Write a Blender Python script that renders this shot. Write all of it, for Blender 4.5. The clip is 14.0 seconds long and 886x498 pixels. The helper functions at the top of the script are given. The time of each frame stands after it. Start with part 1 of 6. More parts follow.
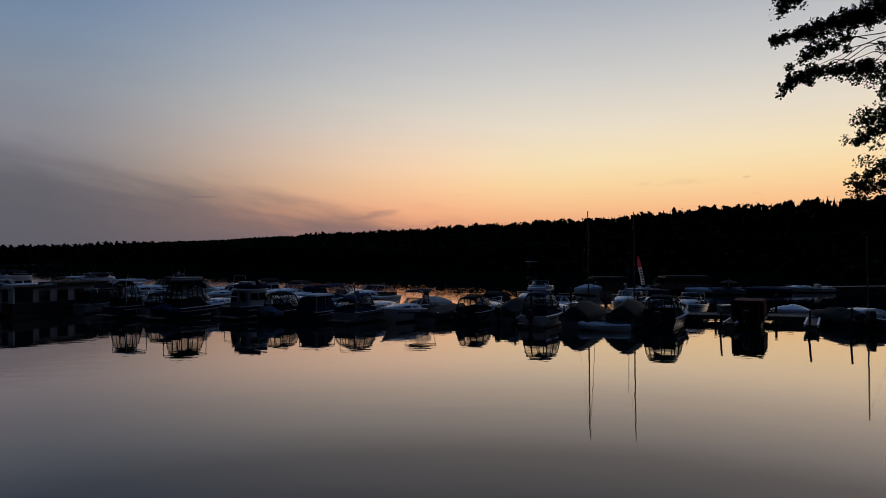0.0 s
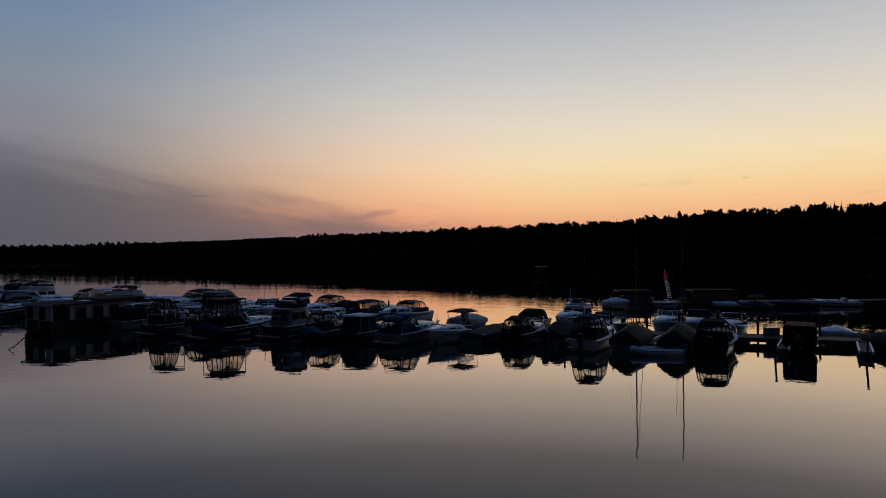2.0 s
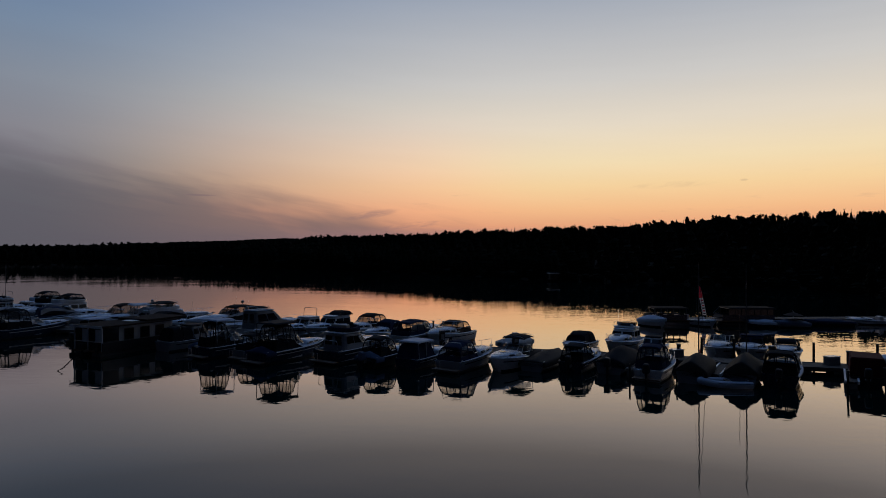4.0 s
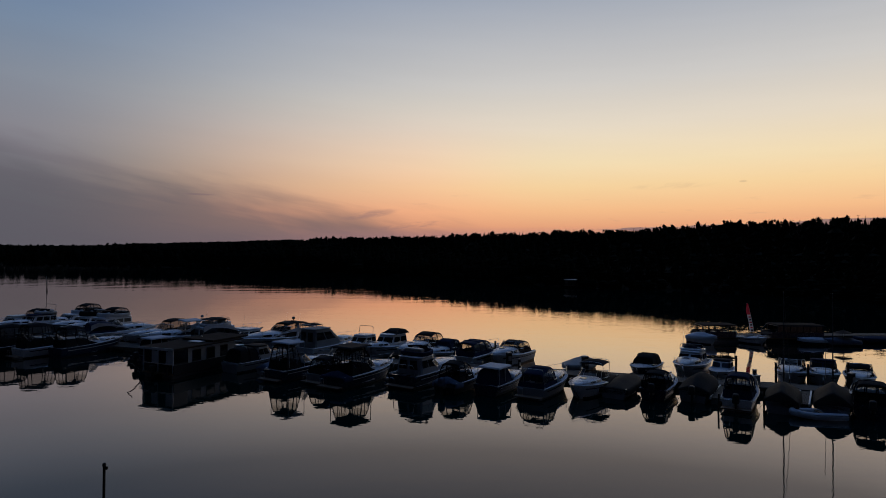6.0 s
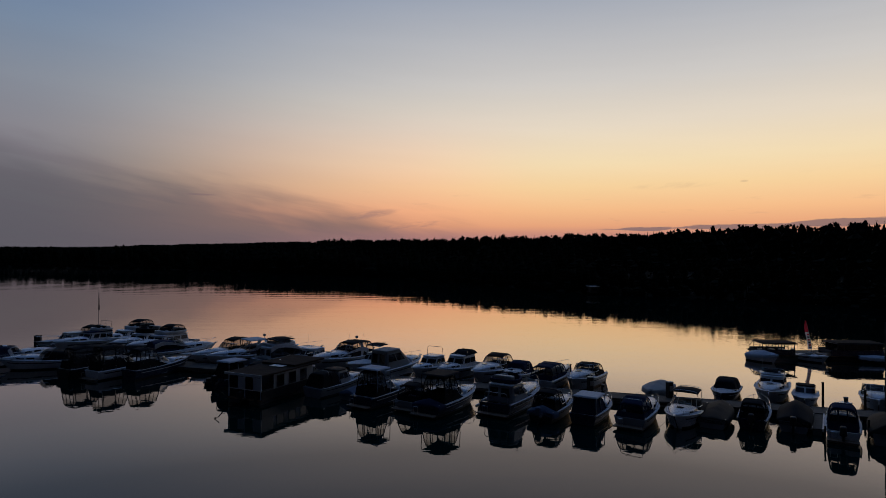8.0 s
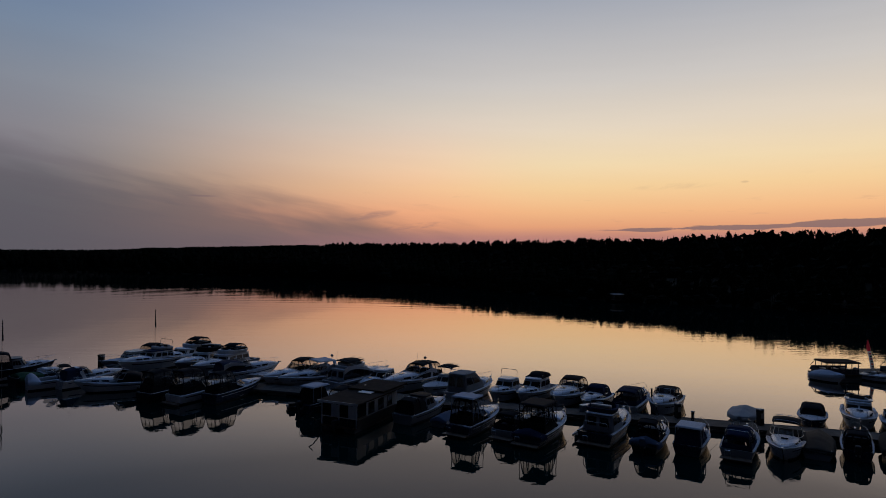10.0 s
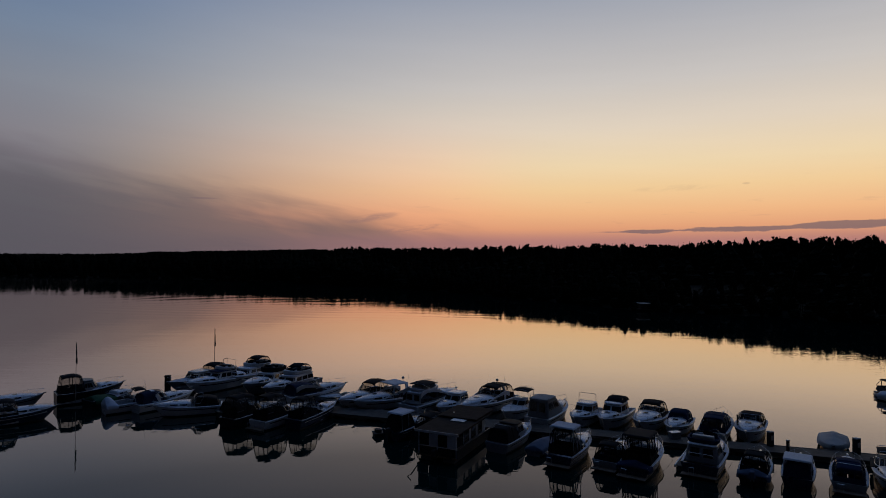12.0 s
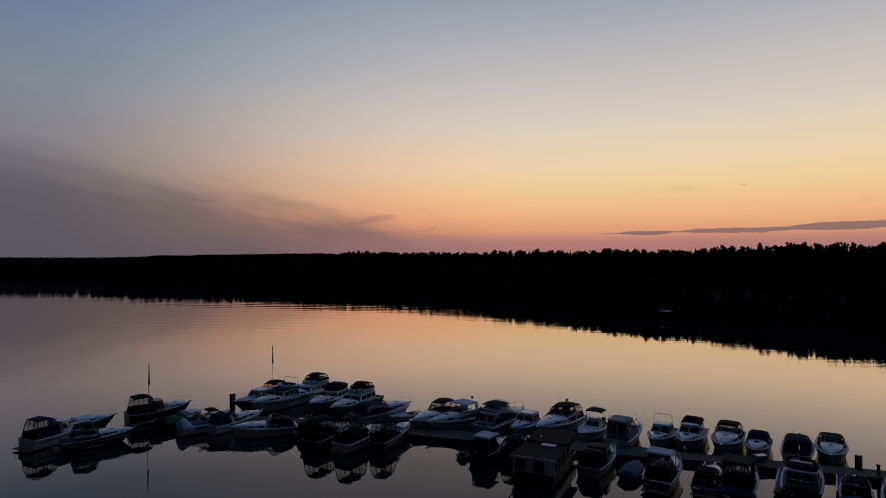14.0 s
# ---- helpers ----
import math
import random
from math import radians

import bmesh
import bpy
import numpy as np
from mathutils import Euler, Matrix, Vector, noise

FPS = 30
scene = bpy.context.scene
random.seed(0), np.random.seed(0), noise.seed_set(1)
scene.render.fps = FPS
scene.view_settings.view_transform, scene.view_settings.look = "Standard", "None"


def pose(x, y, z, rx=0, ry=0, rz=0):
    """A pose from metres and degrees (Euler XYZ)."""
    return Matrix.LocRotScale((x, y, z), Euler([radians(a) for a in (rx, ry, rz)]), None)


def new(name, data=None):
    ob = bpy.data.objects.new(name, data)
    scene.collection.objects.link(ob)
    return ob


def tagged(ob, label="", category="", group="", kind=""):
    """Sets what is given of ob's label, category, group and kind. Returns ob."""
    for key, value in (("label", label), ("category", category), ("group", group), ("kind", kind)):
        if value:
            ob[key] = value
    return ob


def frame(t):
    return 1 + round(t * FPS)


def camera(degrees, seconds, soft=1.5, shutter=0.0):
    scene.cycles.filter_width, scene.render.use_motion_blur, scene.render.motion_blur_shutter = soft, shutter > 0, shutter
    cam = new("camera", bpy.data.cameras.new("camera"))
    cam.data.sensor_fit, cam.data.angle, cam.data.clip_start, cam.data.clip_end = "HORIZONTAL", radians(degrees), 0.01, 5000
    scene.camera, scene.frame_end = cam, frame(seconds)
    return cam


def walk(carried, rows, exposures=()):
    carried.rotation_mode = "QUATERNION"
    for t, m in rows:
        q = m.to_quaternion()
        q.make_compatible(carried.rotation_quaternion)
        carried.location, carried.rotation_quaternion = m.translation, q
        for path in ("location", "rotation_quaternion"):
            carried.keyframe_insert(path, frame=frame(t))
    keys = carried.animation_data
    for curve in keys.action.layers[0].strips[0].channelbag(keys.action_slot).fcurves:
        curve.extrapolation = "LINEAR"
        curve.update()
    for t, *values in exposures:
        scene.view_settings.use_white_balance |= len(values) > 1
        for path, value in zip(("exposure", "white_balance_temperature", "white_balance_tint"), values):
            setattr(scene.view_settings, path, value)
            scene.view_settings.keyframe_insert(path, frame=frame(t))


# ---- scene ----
cam = camera(73.1, 14.0, 0.7)
# seconds, place in metres, yaw, pitch and roll in degrees
ROWS = [
    (0.0, -0.000, 0.000, 4.385, 0.315, 0.608, 0.447),
    (0.5, -0.696, 0.010, 4.665, 0.249, 0.600, 0.421),
    (1.0, -1.432, 0.028, 5.006, 0.227, 0.600, 0.384),
    (1.5, -2.207, 0.053, 5.379, 0.206, 0.601, 0.337),
    (2.0, -3.055, 0.089, 5.795, 0.189, 0.607, 0.271),
    (2.5, -3.954, 0.125, 6.217, 0.156, 0.606, 0.197),
    (3.0, -4.905, 0.169, 6.661, 0.133, 0.611, 0.130),
    (5.5, -10.917, 0.260, 8.756, -0.020, 0.664, -0.256),
    (6.0, -12.413, 0.269, 9.197, -0.025, 0.653, -0.271),
    (6.5, -13.931, 0.265, 9.646, -0.043, 0.640, -0.287),
    (7.0, -15.509, 0.236, 10.121, -0.022, 0.635, -0.284),
    (7.5, -17.117, 0.189, 10.608, -0.010, 0.635, -0.278),
    (8.0, -18.784, 0.135, 11.133, 0.058, 0.650, -0.244),
    (10.5, -27.543, -0.223, 13.700, 0.144, 0.792, -0.175),
    (11.0, -29.371, -0.281, 14.231, 0.187, 0.844, -0.160),
    (11.5, -31.192, -0.343, 14.751, 0.194, 0.887, -0.149),
    (12.0, -33.039, -0.413, 15.293, 0.237, 0.938, -0.118),
    (12.5, -34.871, -0.516, 15.811, 0.221, 0.982, -0.092),
    (13.0, -36.730, -0.637, 16.318, 0.198, 1.027, -0.051),
    (13.5, -38.587, -0.774, 16.783, 0.119, 1.064, -0.032),
    (14.0, -40.478, -0.903, 17.254, 0.089, 1.110, -0.007),
]
walk(cam, [(t, pose(x, y, z, 90 + pitch, roll, yaw)) for t, x, y, z, yaw, pitch, roll in ROWS],
     [(0.0, -0.02, 6180, 7), (3.0, -0.08, 6180, 7.4), (7.0, -0.07, 6230, 8.3), (10.5, -0.13, 6340, 10.0), (14.0, -0.2, 6340, 10.6)])

# ---- sky after sunset: no sun, only the glowing sky ----
def lin(r, g, b):
    return tuple((c / 255 / 12.92) if c <= 10 else ((c / 255 + 0.055) / 1.055) ** 2.4 for c in (r, g, b)) + (1,)


world = bpy.data.worlds.new("dusk_sky")
scene.world = world
world.use_nodes = True
wt = world.node_tree
wt.nodes.clear()


class Nodes:
    """Short writing for node trees."""

    def __init__(self, tree):
        self.t = tree

    def add(self, kind, ins=(), **props):
        n = self.t.nodes.new(kind)
        for k, v in props.items():
            if k == "operation":
                n.operation = v
            elif k == "blend_type":
                n.blend_type = v
            elif k == "data_type":
                n.data_type = v
            elif k == "noise_dimensions":
                n.noise_dimensions = v
            elif k == "interpolation_type":
                n.interpolation_type = v
        for key, v in ins:
            if isinstance(v, bpy.types.NodeSocket):
                self.t.links.new(v, n.inputs[key])
            else:
                n.inputs[key].default_value = v
        return n

    def math(self, op, a, b=0.0, c=0.0):
        return self.add("ShaderNodeMath", [(0, a), (1, b), (2, c)], operation=op).outputs[0]

    def ramp01(self, v, a, b, lo=0.0, hi=1.0):
        n = self.add("ShaderNodeMapRange", [("Value", v), ("From Min", a), ("From Max", b), ("To Min", lo), ("To Max", hi)], interpolation_type="SMOOTHSTEP")
        return n.outputs["Result"]

    def ramp(self, v, stops):
        n = self.t.nodes.new("ShaderNodeValToRGB")
        els = n.color_ramp.elements
        while len(els) < len(stops):
            els.new(0.5)
        for e, (p, c) in zip(els, stops):
            e.position, e.color = p, c
        self.t.links.new(v, n.inputs[0])
        return n.outputs["Color"]

    def mix(self, f, a, b, blend="MIX"):
        n = self.t.nodes.new("ShaderNodeMix")
        n.data_type, n.blend_type = "RGBA", blend
        for i, v in ((0, f), (6, a), (7, b)):
            if isinstance(v, bpy.types.NodeSocket):
                self.t.links.new(v, n.inputs[i])
            else:
                n.inputs[i].default_value = v
        return n.outputs[2]

    def noise(self, vec, scale, detail=3.0, rough=0.5):
        n = self.add("ShaderNodeTexNoise", [("Vector", vec), ("Scale", scale), ("Detail", detail), ("Roughness", rough)])
        return n.outputs["Fac"]

    def xyz(self, x, y, z=0.0):
        return self.add("ShaderNodeCombineXYZ", [(0, x), (1, y), (2, z)]).outputs[0]


W = Nodes(wt)
sep = W.add("ShaderNodeSeparateXYZ", [(0, W.add("ShaderNodeTexCoord").outputs["Generated"])])
sx, sy, sz = sep.outputs
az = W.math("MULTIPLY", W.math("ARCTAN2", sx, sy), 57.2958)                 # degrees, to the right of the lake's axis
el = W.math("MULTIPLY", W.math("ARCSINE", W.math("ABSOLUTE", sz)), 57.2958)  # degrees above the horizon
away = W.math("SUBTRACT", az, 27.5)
glow = W.math("COSINE", W.math("MULTIPLY", W.math("ADD", away, W.math("MULTIPLY", W.math("MAXIMUM", W.math("SUBTRACT", away, 12.0), 0.0), 0.7)), 0.0174533))   # narrowed to the right, out of view, to darken hull flanks
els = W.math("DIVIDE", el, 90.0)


def elevations(rows):
    return W.ramp(els, [(d / 90, lin(*c)) for d, c in rows])


# zenith set brighter than the sky below it, to lighten decks and roofs
BRIGHT = elevations([(0, (190, 130, 124)), (1.6, (206, 140, 124)), (2.8, (238, 167, 124)), (4.3, (253, 192, 138)), (6.5, (255, 215, 159)), (8.6, (252, 225, 180)), (12, (238, 221, 198)),
                     (16, (213, 206, 199)), (24, (163, 169, 182)), (38, (92, 114, 150)), (60, (92, 124, 182)), (90, (146, 186, 248))])
SIDE = elevations([(0, (90, 84, 95)), (3.4, (98, 94, 103)), (7, (121, 116, 122)), (10, (140, 136, 142)), (14, (138, 143, 154)), (18, (124, 139, 160)),
                   (24, (99, 125, 161)), (38, (60, 86, 128)), (60, (82, 114, 172)), (90, (146, 186, 248))])
# near black behind the view, to keep faces towards the camera dark
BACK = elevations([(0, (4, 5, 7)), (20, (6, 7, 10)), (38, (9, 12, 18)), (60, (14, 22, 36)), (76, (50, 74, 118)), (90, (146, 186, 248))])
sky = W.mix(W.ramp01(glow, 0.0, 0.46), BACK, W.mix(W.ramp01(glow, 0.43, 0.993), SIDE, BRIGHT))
# rose light low over the far end of the lake
rose = W.math("MULTIPLY", W.math("MULTIPLY", W.ramp01(az, -34.0, -16.0), W.ramp01(az, 12.0, -5.0)), W.math("MULTIPLY", W.ramp01(el, 1.5, 4.5), W.ramp01(el, 15.0, 7.0)))
sky = W.mix(rose, sky, (1.09, 0.945, 0.985, 1), "MULTIPLY")
# veil of grey-mauve cloud low over the far end of the lake, torn along its slanting upper edge
wisps = W.noise(W.xyz(W.math("MULTIPLY", az, 0.05), W.math("MULTIPLY_ADD", el, 0.2, W.math("MULTIPLY", az, 0.045))), 2.0, 3.5, 0.5)
torn = W.math("MULTIPLY", W.math("SUBTRACT", wisps, 0.5), 6.0)
edge = W.math("ADD", W.math("MULTIPLY_ADD", az, -0.14, 2.4), torn)
side_only = W.ramp01(az, -85.0, -55.0)
veil = W.math("MULTIPLY", W.ramp01(W.math("SUBTRACT", edge, el), -1.6, 2.2), W.math("MULTIPLY", W.ramp01(az, 10.0, -9.0), side_only))
sky = W.mix(W.math("MULTIPLY", veil, 0.66), sky, lin(99, 96, 101))
strands = W.ramp01(W.noise(W.xyz(W.math("MULTIPLY", az, 0.035), W.math("MULTIPLY", W.math("MULTIPLY_ADD", az, 0.17, el), 0.42)), 2.0, 4.0, 0.55), 0.44, 0.62)
zone = W.math("MULTIPLY", W.ramp01(W.math("SUBTRACT", edge, el), -3.0, 0.4), W.math("MULTIPLY", W.ramp01(az, 8.0, -6.0), side_only))
sky = W.mix(W.math("MULTIPLY", W.math("MULTIPLY", strands, zone), 0.2), sky, lin(100, 92, 100))
upper = W.math("ABSOLUTE", W.math("SUBTRACT", W.math("ADD", W.math("MULTIPLY_ADD", az, -0.16, 2.9), W.math("MULTIPLY", torn, 1.0)), el))
upper = W.math("MULTIPLY", W.ramp01(upper, 1.1, 0.1), W.math("MULTIPLY", W.ramp01(az, -4.0, -18.0), side_only))
sky = W.mix(W.math("MULTIPLY", upper, 0.12), sky, lin(112, 98, 106))
# small torn shreds
shred = W.noise(W.xyz(W.math("MULTIPLY", az, 0.12), W.math("MULTIPLY", el, 0.8)), 1.7, 5.0, 0.55)
shreds = W.math("MULTIPLY", W.math("MULTIPLY", W.ramp01(shred, 0.62, 0.74), W.ramp01(el, 8.0, 4.5)), W.ramp01(glow, 0.3, 0.7))
sky = W.mix(W.math("MULTIPLY", shreds, 0.14), sky, lin(140, 112, 116))
for wa, we, wide, tall, tilt in ((-7.0, 3.9, 3.2, 0.45, 0.16), (-3.0, 2.9, 4.0, 0.35, 0.1), (21.0, 6.35, 4.5, 0.35, 0.02)):
    da = W.math("SUBTRACT", az, wa)
    de = W.math("SUBTRACT", W.math("SUBTRACT", el, we), W.math("MULTIPLY", da, tilt))
    d2 = W.math("ADD", W.math("POWER", W.math("DIVIDE", da, wide), 2.0), W.math("POWER", W.math("DIVIDE", de, tall), 2.0))
    wisp = W.math("MULTIPLY", W.ramp01(d2, 1.0, 0.0), W.ramp01(W.noise(W.xyz(W.math("MULTIPLY", az, 0.25), W.math("MULTIPLY_ADD", el, 0.9, W.math("MULTIPLY", az, -0.12))), 1.5, 5.0, 0.6), 0.36, 0.62))
    sky = W.mix(W.math("MULTIPLY", wisp, 0.42 if wa < 10 else 0.13), sky, lin(128, 106, 112))
# two small dark slivers
for wa, we, wide, tall in ((-22.2, 5.35, 1.6, 0.12), (26.7, 6.5, 0.4, 0.12)):
    d2 = W.math("ADD", W.math("POWER", W.math("DIVIDE", W.math("SUBTRACT", az, wa), wide), 2.0), W.math("POWER", W.math("DIVIDE", W.math("SUBTRACT", el, we), tall), 2.0))
    sky = W.mix(W.math("MULTIPLY", W.ramp01(d2, 1.0, 0.0), 0.45 if wa < 0 else 0.22), sky, lin(120, 100, 106))
# thin high streaks all over
thin = W.noise(W.xyz(W.math("MULTIPLY", az, 0.02), W.math("MULTIPLY_ADD", el, 0.22, W.math("MULTIPLY", az, 0.012))), 2.2, 5.0, 0.55)
thin = W.ramp01(thin, 0.25, 0.75, 0.988, 1.012)
sky = W.mix(1.0, sky, W.xyz(thin, thin, thin), "MULTIPLY")
# one long thin bar of cloud over the woods, and mauve haze under it
bar = W.noise(W.xyz(W.math("MULTIPLY", az, 0.16), W.math("MULTIPLY", el, 0.7)), 1.6, 6.0, 0.6)
mid = W.math("MULTIPLY_ADD", az, 0.0155, 2.24)
thick = W.math("ADD", W.math("MULTIPLY_ADD", az, 0.0105, -0.06), W.math("MULTIPLY", W.math("SUBTRACT", bar, 0.5), 0.8))
off = W.math("ABSOLUTE", W.math("SUBTRACT", el, mid))
low = W.math("MULTIPLY", W.ramp01(W.math("SUBTRACT", thick, off), -0.04, 0.07), W.ramp01(az, 13.0, 17.0))
haze = W.math("MULTIPLY", W.ramp01(el, 3.0, 1.2), W.math("MULTIPLY", W.ramp01(az, 70.0, 40.0), W.ramp01(az, -20.0, -4.0)))
sky = W.mix(W.math("MULTIPLY", haze, 0.55), sky, lin(168, 122, 122))
sky = W.mix(W.math("MULTIPLY", low, 0.8), sky, lin(122, 104, 108))
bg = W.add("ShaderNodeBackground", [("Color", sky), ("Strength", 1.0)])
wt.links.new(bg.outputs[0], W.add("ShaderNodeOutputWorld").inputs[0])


# ---- materials ----
def surface(name, colour, rough=0.5, metal=0.0, vary=0.25, grain=6.0, bump=0.1, coat=0.0, rand=0.0, spec=0.5):
    """A procedural surface: base colour with stains at two scales, grain in the gloss and fine relief."""
    m = bpy.data.materials.new(name)
    m.use_nodes = True
    t = m.node_tree
    N = Nodes(t)
    p = t.nodes["Principled BSDF"]
    pos = N.add("ShaderNodeTexCoord").outputs["Object"]
    big, fine = N.noise(pos, grain * 0.2, 3.0), N.noise(pos, grain * 4, 4.0, 0.6)
    dark = tuple(c * (1 - vary) for c in colour[:3]) + (1,)
    light = tuple(min(1, c * (1 + vary * 0.5)) for c in colour[:3]) + (1,)
    c = N.mix(N.ramp01(N.math("MULTIPLY_ADD", fine, 0.4, N.math("MULTIPLY", big, 0.6)), 0.3, 0.7), dark, light)
    if rand:
        info = N.add("ShaderNodeObjectInfo").outputs["Random"]
        c = N.mix(1.0, c, N.ramp(info, [(0, (1 - rand, 1 - rand, 1 - rand, 1)), (1, (1, 1, 1, 1))]), "MULTIPLY")
    t.links.new(c, p.inputs["Base Color"])
    t.links.new(N.ramp01(fine, 0.2, 0.8, max(0.02, rough - 0.12), min(1, rough + 0.12)), p.inputs["Roughness"])
    p.inputs["Metallic"].default_value = metal
    p.inputs["Coat Weight"].default_value = coat
    p.inputs["Specular IOR Level"].default_value = spec
    if bump:
        b = N.add("ShaderNodeBump", [("Height", fine), ("Strength", bump), ("Distance", 0.02)])
        t.links.new(b.outputs[0], p.inputs["Normal"])
    return m


def thin_cloth(name, colour):
    """Flag cloth that lets light through."""
    m = surface(name, colour, 0.8, vary=0.2, grain=5.0, bump=0.2)
    N = Nodes(m.node_tree)
    thru = N.add("ShaderNodeBsdfTranslucent", [("Color", colour + (1,))])
    both = N.add("ShaderNodeMixShader", [(0, 0.55), (1, m.node_tree.nodes["Principled BSDF"].outputs[0]), (2, thru.outputs[0])])
    m.node_tree.links.new(both.outputs[0], m.node_tree.nodes["Material Output"].inputs[0])
    return m


GELCOAT = surface("white_gelcoat", (0.7, 0.73, 0.77), 0.3, vary=0.14, grain=2.0, bump=0.02, coat=0.12, rand=0.12)
CREAM = surface("cream_gelcoat", (0.62, 0.6, 0.54), 0.3, vary=0.15, grain=2.0, bump=0.02, rand=0.15)
GREYHULL = surface("grey_hull_paint", (0.23, 0.255, 0.285), 0.35, vary=0.2, grain=2.0, bump=0.02)
NAVY = surface("navy_hull_paint", (0.02, 0.035, 0.07), 0.25, vary=0.2, grain=2.0, bump=0.02)
BLACKHULL = surface("black_hull_paint", (0.012, 0.013, 0.016), 0.35, vary=0.2, grain=2.0, bump=0.03)
NONSKID = surface("pale_nonskid_deck", (0.62, 0.65, 0.69), 0.7, vary=0.15, grain=30.0, bump=0.25, rand=0.1, spec=0.25)
TEAK = surface("teak", (0.2, 0.13, 0.08), 0.65, vary=0.35, grain=10.0, bump=0.2)
CHROME = surface("polished_steel", (0.45, 0.46, 0.47), 0.3, metal=1.0, vary=0.08, grain=20, bump=0.0)
ALU = surface("dull_aluminium", (0.5, 0.51, 0.52), 0.4, metal=1.0, vary=0.15, grain=20, bump=0.05)
DARKALU = surface("anodised_mast", (0.06, 0.06, 0.065), 0.5, vary=0.15, grain=20, bump=0.05)
RUBBER = surface("black_rubber", (0.02, 0.02, 0.02), 0.6, vary=0.3, grain=12, bump=0.1)
CANVAS_BLACK = surface("black_canvas", (0.014, 0.015, 0.018), 0.85, vary=0.35, grain=4.0, bump=0.3, spec=0.12)
CANVAS_NAVY = surface("navy_canvas", (0.018, 0.03, 0.07), 0.85, vary=0.3, grain=4.0, bump=0.3, spec=0.12)
CANVAS_BLUE = surface("faded_blue_canvas", (0.1, 0.13, 0.19), 0.85, vary=0.3, grain=4.0, bump=0.3, spec=0.12)
CANVAS_SILVER = surface("silver_grey_canvas", (0.3, 0.32, 0.33), 0.7, vary=0.25, grain=3.0, bump=0.4, spec=0.12)
CANVAS_GREY = surface("grey_tarpaulin", (0.027, 0.022, 0.019), 0.75, vary=0.3, grain=3.0, bump=0.4, spec=0.12)
CANVAS_PALE = surface("pale_blue_tarpaulin", (0.5, 0.56, 0.64), 0.7, vary=0.25, grain=3.0, bump=0.4, spec=0.12)
CANVAS_RED = surface("dark_red_canvas", (0.09, 0.016, 0.016), 0.85, vary=0.3, grain=4.0, bump=0.3, spec=0.12)
CANVAS_GREEN = surface("green_tarpaulin", (0.02, 0.07, 0.035), 0.75, vary=0.3, grain=3.0, bump=0.4, spec=0.12)
CANVAS_BROWN = surface("brown_canvas", (0.06, 0.04, 0.03), 0.85, vary=0.3, grain=4.0, bump=0.3, spec=0.12)
SEAT = surface("seat_vinyl", (0.5, 0.48, 0.44), 0.5, vary=0.2, grain=6.0, bump=0.1)
DECKWOOD = surface("weathered_deck_boards", (0.12, 0.103, 0.086), 0.8, vary=0.4, grain=8.0, bump=0.4, rand=0.3, spec=0.25)
PILEWOOD = surface("dark_wet_timber", (0.06, 0.05, 0.04), 0.8, vary=0.4, grain=10.0, bump=0.5, spec=0.25)
FLOAT = surface("grey_concrete_float", (0.2, 0.2, 0.19), 0.85, vary=0.3, grain=6.0, bump=0.4, spec=0.25)
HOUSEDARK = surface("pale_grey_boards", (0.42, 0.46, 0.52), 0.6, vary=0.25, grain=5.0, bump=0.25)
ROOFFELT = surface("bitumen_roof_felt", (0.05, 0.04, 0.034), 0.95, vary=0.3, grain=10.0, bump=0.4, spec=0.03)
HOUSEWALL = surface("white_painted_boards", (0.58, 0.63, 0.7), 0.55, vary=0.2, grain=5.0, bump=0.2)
WHITEPAINT = surface("white_paint", (0.78, 0.78, 0.77), 0.5, vary=0.12, grain=8.0, bump=0.1)
REDFLAG = thin_cloth("red_flag_cloth", (0.62, 0.05, 0.07))
PALEFLAG = thin_cloth("pale_flag_cloth", (0.72, 0.66, 0.66))
DARKFLAG = surface("dark_flag_cloth", (0.03, 0.03, 0.035), 0.85, vary=0.2, grain=5.0, bump=0.2)
LEAFMAT = surface("dark_green_leaves", (0.035, 0.06, 0.02), 0.6, vary=0.4, grain=2.0, bump=0.1, spec=0.05)
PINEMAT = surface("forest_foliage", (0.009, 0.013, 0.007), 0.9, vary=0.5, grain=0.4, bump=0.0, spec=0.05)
BARK = surface("bark", (0.06, 0.045, 0.035), 0.9, vary=0.4, grain=8.0, bump=0.6, spec=0.05)
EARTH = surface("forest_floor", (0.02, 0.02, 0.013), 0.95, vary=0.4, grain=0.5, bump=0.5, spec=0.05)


def clear_sheet(name, tint, see, haze=0.012):
    """Vinyl or glass: partly clear, partly glossy."""
    m = bpy.data.materials.new(name)
    m.use_nodes = True
    t = m.node_tree
    N = Nodes(t)
    t.nodes.remove(t.nodes["Principled BSDF"])
    clear = N.add("ShaderNodeBsdfTransparent", [("Color", tint)])
    pos = N.add("ShaderNodeTexCoord").outputs["Object"]
    b = N.add("ShaderNodeBump", [("Height", N.noise(pos, 4.0, 2.0)), ("Strength", 0.15), ("Distance", 0.02)])
    gloss = N.add("ShaderNodeBsdfPrincipled", [("Base Color", (haze * 0.85, haze, haze * 1.2, 1)), ("Roughness", 0.08), ("Normal", b.outputs[0])])
    mix = N.add("ShaderNodeMixShader", [(0, 1 - see), (1, clear.outputs[0]), (2, gloss.outputs[0])])
    t.links.new(mix.outputs[0], t.nodes["Material Output"].inputs[0])
    return m


VINYL = clear_sheet("clear_vinyl", (0.82, 0.8, 0.76, 1), 0.78, 0.14)
GLASS = clear_sheet("window_glass", (0.6, 0.63, 0.65, 1), 0.6)
DARKGLASS = clear_sheet("tinted_glass", (0.2, 0.2, 0.22, 1), 0.12)

